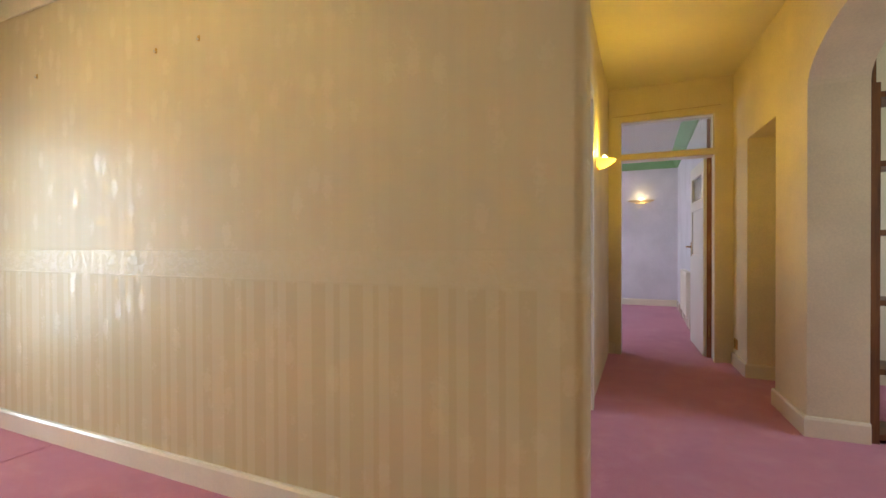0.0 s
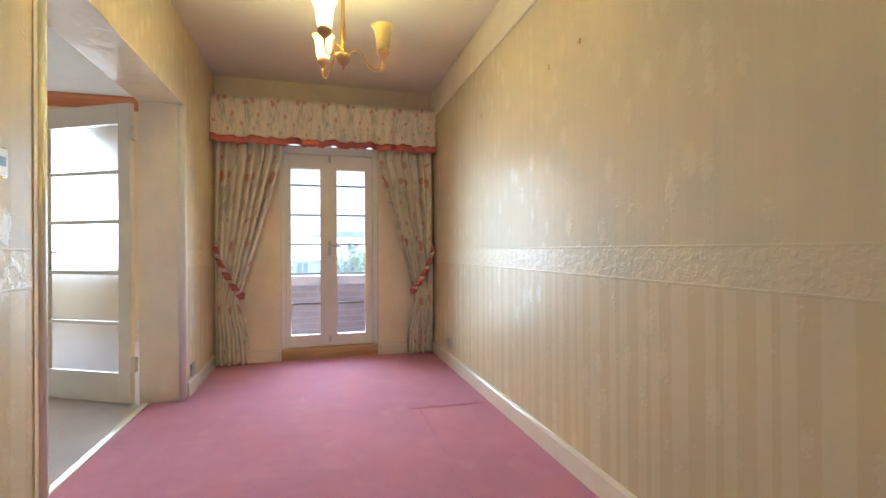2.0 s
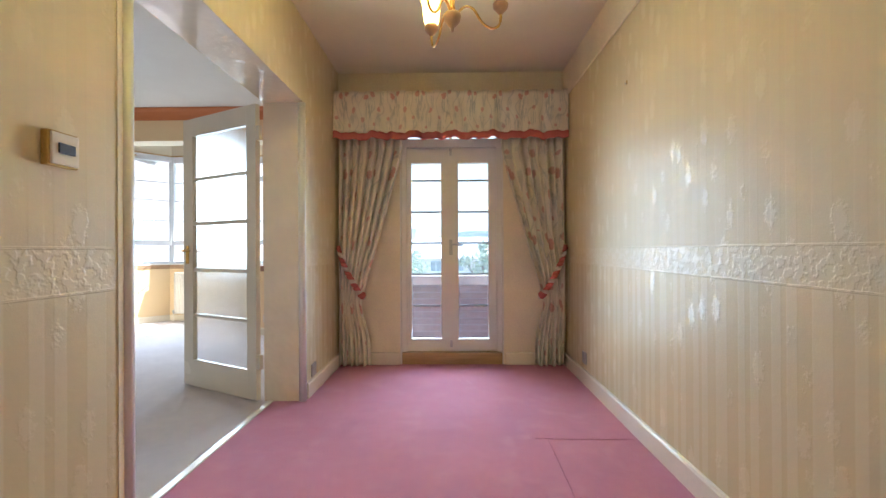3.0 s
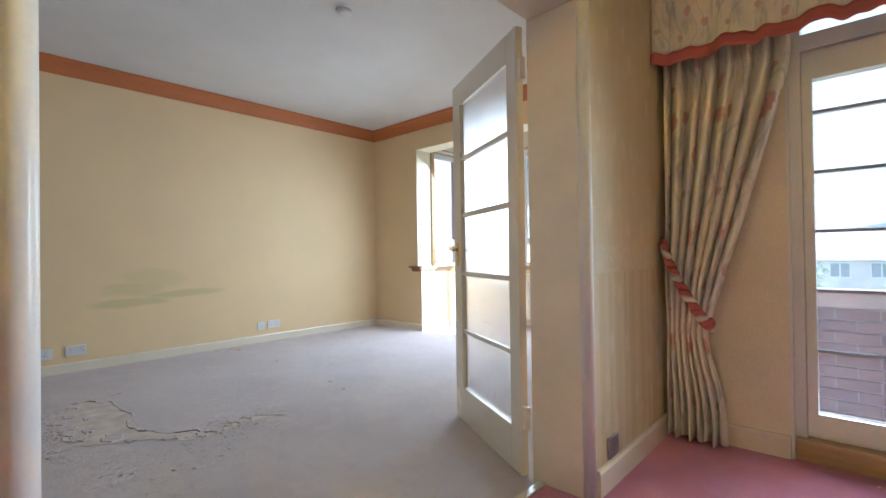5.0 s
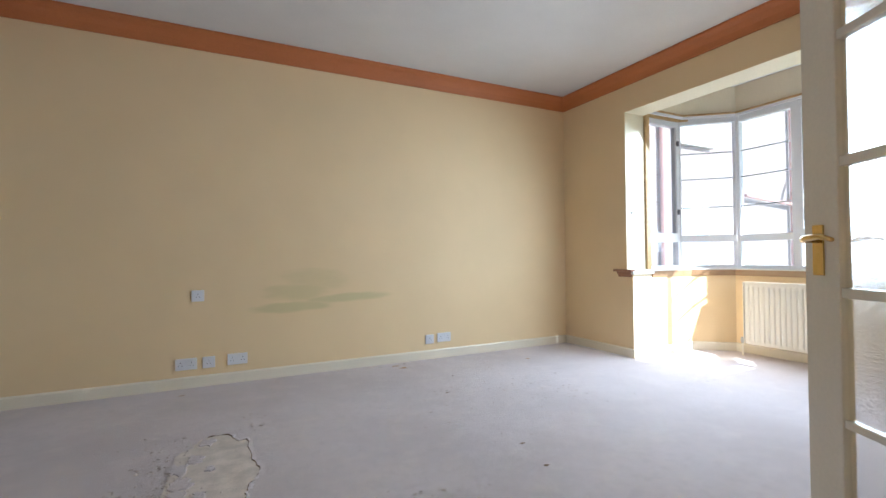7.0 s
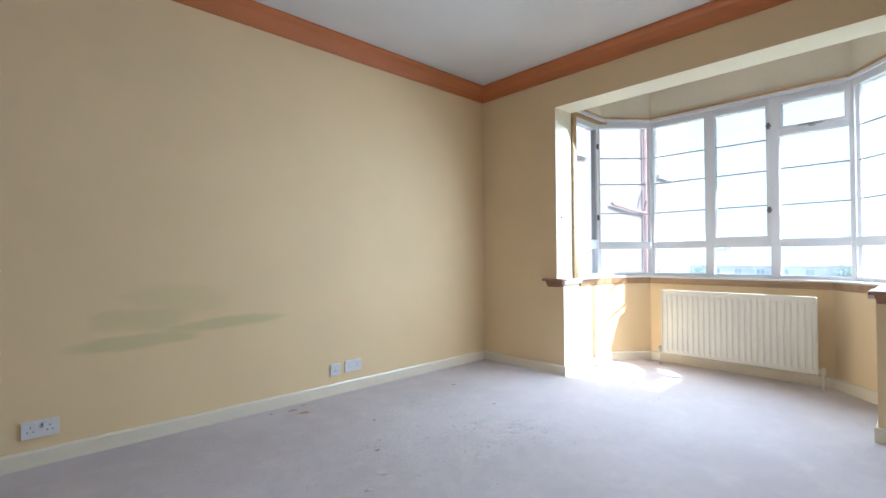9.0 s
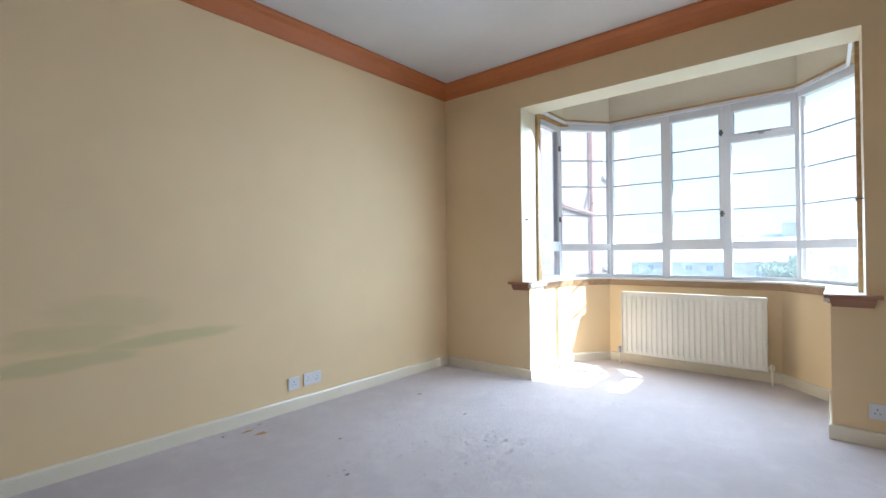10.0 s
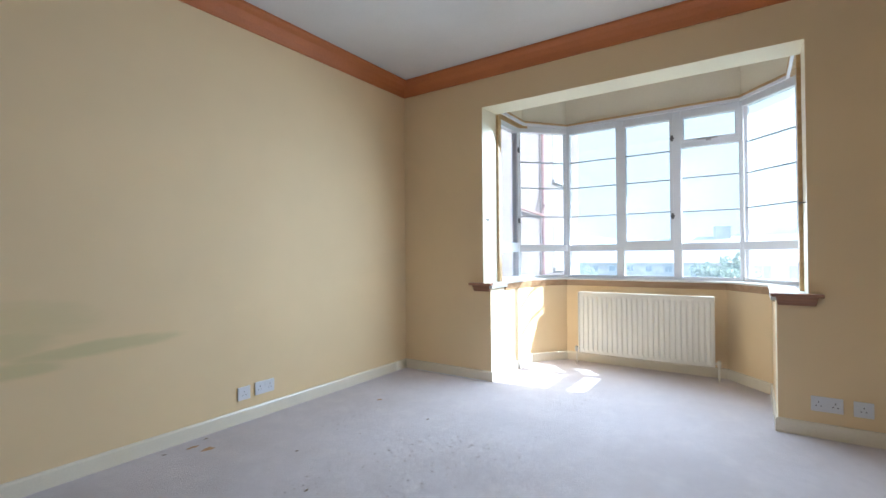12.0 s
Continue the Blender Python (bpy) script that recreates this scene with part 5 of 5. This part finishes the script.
def crumbs():
    rnd = random.Random(21)
    bm = bmesh.new()
    spots = [(-2.8, -3.9, 0.09, 0.2, 110), (-2.82, -3.5, 0.09, 0.2, 140), (-3.66, -3.02, 0.14, 0.06, 150), (-3.5, -2.9, 0.14, 0.12, 90), (-3.1, -2.8, 0.25, 0.2, 120), (-4.35, -3.75, 0.3, 0.25, 24), (-3.25, -4.45, 0.06, 0.05, 16), (-5.0, -3.9, 0.5, 0.5, 40), (-5.1, -4.2, 0.22, 0.2, 60), (-5.35, -3.95, 0.08, 0.1, 26), (-4.58, -4.36, 0.07, 0.05, 22), (-5.3, -4.86, 0.14, 0.1, 24), (-6.45, -3.66, 0.12, 0.03, 22), (-3.28, -4.3, 0.05, 0.03, 14), (-2.76, -3.62, 0.07, 0.05, 50)]
    for cx, cy, sx, sy, n in spots:
        for _ in range(n):
            x, y, r = rnd.gauss(cx, sx), rnd.gauss(cy, sy), rnd.uniform(0.002, 0.006)
            a = rnd.uniform(0, 6.3)
            c, s, st = math.cos(a) * r, math.sin(a) * r, rnd.uniform(1.0, 2.6)
            v = [bm.verts.new(p) for p in ((x + c * st, y + s * st, 0.003), (x - s, y + c, 0.003), (x - c * st, y - s * st, 0.003), (x + s, y - c, 0.003), (x, y, 0.003 + r * 0.8))]
            for k in range(4):
                bm.faces.new((v[k], v[(k + 1) % 4], v[4]))
    ob = part("carpet_crumbs", bm, [M["crumb"]])
    tagged(ob, "loose crumbs and tufts of worn carpet", "debris", kind="stuff")


crumbs()


def carpet_marks():
    """Small scuffs and dark spots on the beige carpet."""
    rnd = random.Random(77)
    for x, y, r, label in ((-4.545, -5.18, 0.04, "ochre scuff trodden into the carpet"), (-4.362, -5.31, 0.012, "small dark spot on the carpet"), (-4.61, -5.335, 0.012, "small dark spot on the carpet"), (-2.82, -5.19, 0.02, "ochre scuff trodden into the carpet"), (-4.49, -3.36, 0.018, "small dark spot on the carpet"), (-4.44, -3.1, 0.015, "small dark spot on the carpet"), (-5.6, -4.4, 0.014, "small dark spot on the carpet"), (-4.8, -4.73, 0.012, "small dark spot on the carpet"), (-4.55, -4.34, 0.012, "small dark spot on the carpet"), (-5.73, -4.95, 0.025, "ochre scuff trodden into the carpet"), (-3.28, -4.29, 0.012, "small dark spot on the carpet"), (-4.5, -5.28, 0.03, "ochre scuff trodden into the carpet")):
        bm = bmesh.new()
        ring = [bm.verts.new((x + r * rnd.uniform(0.4, 1.6) * math.cos(a), y + r * rnd.uniform(0.3, 0.8) * math.sin(a), 0.0015)) for a in (math.tau * k / 12 for k in range(12))]
        top = bm.verts.new((x, y, 0.004))
        for k in range(12):
            bm.faces.new((ring[k], ring[(k + 1) % 12], top))
        tagged(part("carpet_mark", bm, M["ochre"] if "ochre" in label else M["tear"]), label, "carpet mark", "carpet marks")


M["ochre"] = surface("ochre_carpet_scuff", (0.45, 0.27, 0.13), 0.95, vary=0.3, big=30, fine=200)
carpet_marks()


def seam(name, pts, label):
    """A raised, slightly gaping seam in the carpet."""
    rnd = random.Random(len(pts))
    bm = bmesh.new()
    fine = []
    for a, b in zip(pts, pts[1:]):
        for k in range(14):
            q = k / 14
            fine.append((a[0] + (b[0] - a[0]) * q + rnd.uniform(-0.0015, 0.0015), a[1] + (b[1] - a[1]) * q + rnd.uniform(-0.0015, 0.0015), rnd.uniform(-0.003, -0.001)))
    tube(bm, fine, 0.006, 6)
    ob = part(name, bm, M["pink"], smooth=True)
    return tagged(ob, label, "carpet seam")


seam("carpet_seam", [(-3.57, 0.96), (-3.57, 0.7), (-3.58, 0.4)], "raised seam across the rose-pink carpet")
seam("carpet_seam", [(-3.56, 0.49), (-2.6, 0.47), (-1.5, 0.48)], "long pale seam along the rose-pink carpet")
seam("carpet_seam", [(-2.33, 0.96), (-2.32, 0.7), (-2.32, 0.5)], "short raised seam by the papered wall")


# ---- balcony ----
def balcony():
    structure(boxes("balcony_floor", [(-6.75, FW - 0.272, S2 + 0.26, 3.0, -0.45, -0.25)], M["asphalt"]), "grey balcony slab", "balcony")
    para = structure(thing("balcony_parapet", "dark red brick balcony parapet with pale coping", "parapet"), "dark red brick balcony parapet with pale coping", "parapet")
    boxes("core", [(-6.72, -6.508, S2 + 0.27, 2.6, -0.25, 0.608)], M["mortar"], para)
    for y in (-1.0, -0.1, 0.8, 1.7):
        boxes("coping_stone", [(-6.76, -6.46, y, y + 0.893, 0.61, 0.72)], M["stone"], para, bevel=0.008)
    boxes("coping_stone", [(-6.76, -6.46, S2 + 0.27, -1.007, 0.61, 0.72)], M["stone"], para, bevel=0.008)
    bm = bmesh.new()
    box(bm, 0, 0.012, 0, 0.215, 0, 0.065)
    mesh = bpy.data.meshes.new("brick")
    bmesh.ops.recalc_face_normals(bm, faces=bm.faces)
    bm.to_mesh(mesh)
    bm.free()
    mesh.materials.append(M["brick_face"])
    rnd = random.Random(4)
    for j in range(11):
        y = -1.04 + (0.112 if j % 2 else 0.0)
        while y < 2.3:
            b = new("brick", mesh)
            b.parent = para
            b.location = (-6.508 + rnd.uniform(0, 0.003), y, -0.24 + j * 0.077)
            y += 0.225


def brick_face():
    m, t, b = nodes_of("dark_red_brick")
    r = t.nodes.new("ShaderNodeObjectInfo").outputs["Random"]
    n = noise_of(t, 40, 4)
    c = mixc(t, r, (0.15, 0.09, 0.085), (0.27, 0.175, 0.165))
    c = mixc(t, calc(t, "MULTIPLY", n, 0.5), c, (0.3, 0.23, 0.22))
    t.links.new(c, b.inputs["Base Color"])
    b.inputs["Roughness"].default_value = 0.9
    bump_to(t, b, n, 0.4, 0.004)
    return m


M["brick_face"] = brick_face()
balcony()


# ---- outside ----
structure(boxes("ground", [(-3000, 3000, -3000, 3000, -11, -10.5)], M["grass"]), "flat town ground seen far below the windows", "ground")


def far_house(m, w, d, h, roof, material, storeys, cols, label):
    ho = thing("apartment_building", label, "building", m, group="town buildings")
    boxes("wall", [(-d / 2, d / 2, -w / 2, w / 2, 0, h)], material, ho)
    bm = bmesh.new()
    v = [bm.verts.new(p) for p in ((-d / 2 - 0.4, -w / 2 - 0.3, h), (d / 2 + 0.4, -w / 2 - 0.3, h), (d / 2 + 0.4, w / 2 + 0.3, h), (-d / 2 - 0.4, w / 2 + 0.3, h), (0, -w / 2 - 0.3, h + roof), (0, w / 2 + 0.3, h + roof))]
    for q in ((0, 1, 4), (1, 2, 5, 4), (2, 3, 5), (3, 0, 4, 5), (0, 3, 2, 1)):
        bm.faces.new([v[i] for i in q])
    rf = part("roof", bm, M["slate"], ho)
    for y in (-w / 3, w / 3):
        boxes("chimney", [(-0.5, 0.5, y - 0.8, y + 0.8, h + roof * 0.5, h + roof + 1.1)], material, rf)
    for i in range(storeys):
        for j in range(cols):
            y, z = -w / 2 + (j + 0.5) * w / cols, 1.0 + i * h / storeys
            win = boxes("window", [(d / 2 + 0.01, d / 2 + 0.06, y - 0.75, y + 0.75, z, z + 1.4)], M["frame_white"], ho)
            boxes("pane", [(d / 2 + 0.061, d / 2 + 0.08, y - 0.65, y - 0.05, z + 0.1, z + 1.3), (d / 2 + 0.061, d / 2 + 0.08, y + 0.05, y + 0.65, z + 0.1, z + 1.3)], M["far_glass"], win)
    return ho


FLATS = "low apartment block with pitched slate roof beyond the balcony"
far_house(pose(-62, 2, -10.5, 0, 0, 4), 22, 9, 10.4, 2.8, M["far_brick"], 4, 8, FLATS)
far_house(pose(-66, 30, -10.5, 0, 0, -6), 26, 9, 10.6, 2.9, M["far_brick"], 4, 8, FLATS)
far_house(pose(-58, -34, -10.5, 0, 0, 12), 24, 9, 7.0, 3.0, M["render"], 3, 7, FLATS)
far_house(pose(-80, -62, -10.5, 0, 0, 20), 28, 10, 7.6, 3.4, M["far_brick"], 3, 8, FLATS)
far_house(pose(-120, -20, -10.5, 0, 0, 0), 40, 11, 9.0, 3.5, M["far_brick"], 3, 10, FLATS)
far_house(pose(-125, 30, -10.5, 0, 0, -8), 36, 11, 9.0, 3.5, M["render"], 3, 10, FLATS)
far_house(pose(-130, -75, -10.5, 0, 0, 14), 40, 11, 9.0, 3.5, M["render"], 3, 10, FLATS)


def tree(m, h, r, seed, label):
    tr = thing("tree", label, "tree", m, group="town trees")
    rnd = random.Random(seed)
    bm = bmesh.new()
    tube(bm, [(0, 0, 0), (0.1, 0, h * 0.3), (0.0, 0.1, h * 0.55), (0.1, 0.0, h * 0.8)], [0.3, 0.22, 0.15, 0.05], 8)
    for k in range(7):
        a = k * 0.9 + rnd.random()
        z0 = h * rnd.uniform(0.3, 0.6)
        tube(bm, [(0, 0, z0), (math.cos(a) * r * 0.4, math.sin(a) * r * 0.4, z0 + h * 0.12), (math.cos(a) * r * 0.75, math.sin(a) * r * 0.75, z0 + h * 0.22)], [0.1, 0.06, 0.02], 6)
    part("trunk", bm, M["bark"], tr)
    bm = bmesh.new()
    for k in range(34):
        a, e = rnd.uniform(0, 6.3), rnd.uniform(-0.6, 1.4)
        q = rnd.uniform(0.35, 1.0)
        c = Vector((math.cos(a) * math.cos(e) * r * q, math.sin(a) * math.cos(e) * r * q, h * 0.62 + math.sin(e) * h * 0.36 * q))
        cr = r * rnd.uniform(0.18, 0.34)
        for _ in range(70):
            d = Vector((rnd.gauss(0, 1), rnd.gauss(0, 1), rnd.gauss(0, 0.8))).normalized() * cr * rnd.uniform(0.55, 1.05)
            s = rnd.uniform(0.1, 0.24)
            u, w = Vector((rnd.gauss(0, 1), rnd.gauss(0, 1), rnd.gauss(0, 1))).normalized() * s, Vector((rnd.gauss(0, 1), rnd.gauss(0, 1), rnd.gauss(0, 1))).normalized() * s
            p = c + d
            bm.faces.new([bm.verts.new(x) for x in (p - u, p + w, p + u, p - w)])
    part("crown", bm, M["leaf"], tr)
    return tr


for i, (x, y, h, r) in enumerate(((-42, 2.9, 12.6, 2.6), (-46, -4.6, 11.8, 2.6), (-50, -20, 9.5, 3.5), (-52, 15, 9, 3.4), (-70, -45, 11, 4.5), (-90, 5, 10, 4.5), (-88, -30, 10, 4.5), (-48, -30, 8.5, 3))):
    tree(pose(x, y, -10.5), h, r, 30 + i, "leafy green tree among the town houses")


def hills():
    bm = bmesh.new()
    n, rows = 70, []
    for i in range(n + 1):
        a = radians(110 + 140 * i / n)
        r = 1500
        h = 25 + 38 * noise.noise((i * 0.11, 0.3, 0)) + 14 * noise.noise((i * 0.37, 2.3, 0)) + 30
        rows.append([bm.verts.new((math.cos(a) * q, math.sin(a) * q, z)) for q, z in ((r - 500, -10.4), (r - 150, h * 0.7), (r, h), (r + 300, -10.4))])
    for a, b in zip(rows, rows[1:]):
        for k in range(3):
            bm.faces.new((a[k], a[k + 1], b[k + 1], b[k]))
    return structure(part("backdrop_hills", bm, M["hill"], smooth=True), "hills on the horizon, haze mixed into their pale colour", "hills")


hills()


def haze():
    """The bright hazy white sky low over the town."""
    m, t, b = nodes_of("hazy_sky")
    t.nodes.remove(b)
    em = node(t, "ShaderNodeEmission", Color=(0.97, 0.99, 1.0, 1), Strength=0.37)
    t.links.new(em.outputs[0], t.nodes["Material Output"].inputs[0])
    bm = bmesh.new()
    ring = [(-2600 * math.cos(a), 2600 * math.sin(a)) for a in (radians(-100 + 5 * k) for k in range(41))]
    lo, hi = [bm.verts.new((x, y, -120)) for x, y in ring], [bm.verts.new((x, y, 1500)) for x, y in ring]
    for k in range(40):
        bm.faces.new((lo[k], lo[k + 1], hi[k + 1], hi[k]))
    return structure(part("backdrop_sky", bm, m), "bright white hazy sky over the town", "sky")


haze()


def wing():
    """The brick wing of the same building, south of the bay."""
    wg = thing("brick_wing", "sunlit brick wing of the same block with drain pipes", "building")
    x0, x1, y = -20.9, -6.9, -8.2
    boxes("wall", [(x0, x1, y - 6, y, -10.5, 7.5)], M["wing_brick"], wg)
    bm = bmesh.new()
    v = [bm.verts.new(p) for p in ((x0 - 0.4, y + 0.4, 7.5), (x1, y + 0.4, 7.5), (x1, y - 6.4, 7.5), (x0 - 0.4, y - 6.4, 7.5), (x0 + 2, y - 3, 10), (x1, y - 3, 10))]
    for q in ((0, 1, 5, 4), (1, 2, 5), (2, 3, 4, 5), (3, 0, 4), (0, 3, 2, 1)):
        bm.faces.new([v[i] for i in q])
    part("roof", bm, M["slate"], wg)
    for x in (-9.5, -13.0, -18.6):
        for z in (-5.2, -2.2, 0.6, 3.6):
            win = boxes("window", [(x - 0.5, x + 0.5, y + 0.002, y + 0.03, z, z + 1.5)], M["frame_white"], wg)
            boxes("pane", [(x - 0.44, x - 0.03, y + 0.031, y + 0.04, z + 0.07, z + 1.43), (x + 0.03, x + 0.44, y + 0.031, y + 0.04, z + 0.07, z + 1.43)], M["far_glass"], win)
            boxes("sill", [(x - 0.6, x + 0.6, y + 0.002, y + 0.12, z - 0.12, z - 0.01)], M["stone"], win)
    for x in (-11.8, -16.95):
        bm = bmesh.new()
        tube(bm, [(x, y + 0.1, -10.4), (x, y + 0.1, 0.0), (x, y + 0.1, 7.4)], 0.06, 8)
        part("drain_pipe", bm, M["pipe"], wg)
    bm = bmesh.new()
    tube(bm, [(-16.95, y + 0.12, 2.28), (-15.9, y + 0.12, 2.34), (-14.8, y + 0.12, 2.42)], 0.045, 8)
    tube(bm, [(-16.7, y + 0.14, 2.3), (-16.65, y + 0.25, 2.6), (-16.85, y + 0.16, 2.95)], 0.05, 8)
    part("waste_pipe", bm, M["pipe"], wg)


def wing_brick():
    m, t, b = nodes_of("sunlit_brickwork")
    br = t.nodes.new("ShaderNodeTexBrick")
    br.inputs["Scale"].default_value = 1.0
    br.inputs["Brick Width"].default_value, br.inputs["Row Height"].default_value, br.inputs["Mortar Size"].default_value = 0.225, 0.075, 0.008
    br.inputs["Color1"].default_value, br.inputs["Color2"].default_value, br.inputs["Mortar"].default_value = (0.26, 0.205, 0.195, 1), (0.2, 0.155, 0.145, 1), (0.36, 0.34, 0.33, 1)
    pos = t.nodes.new("ShaderNodeTexCoord").outputs["Object"]
    sep, com = t.nodes.new("ShaderNodeSeparateXYZ"), t.nodes.new("ShaderNodeCombineXYZ")
    t.links.new(pos, sep.inputs[0])
    t.links.new(sep.outputs["X"], com.inputs["X"])
    t.links.new(sep.outputs["Z"], com.inputs["Y"])
    t.links.new(com.outputs[0], br.inputs["Vector"])
    t.links.new(mixc(t, calc(t, "MULTIPLY", noise_of(t, 1.2, 5), 0.4), br.outputs["Color"], (0.2, 0.14, 0.12)), b.inputs["Base Color"])
    b.inputs["Roughness"].default_value = 0.9
    bump_to(t, b, br.outputs["Fac"], -0.3, 0.01)
    return m


M["wing_brick"] = wing_brick()
wing()
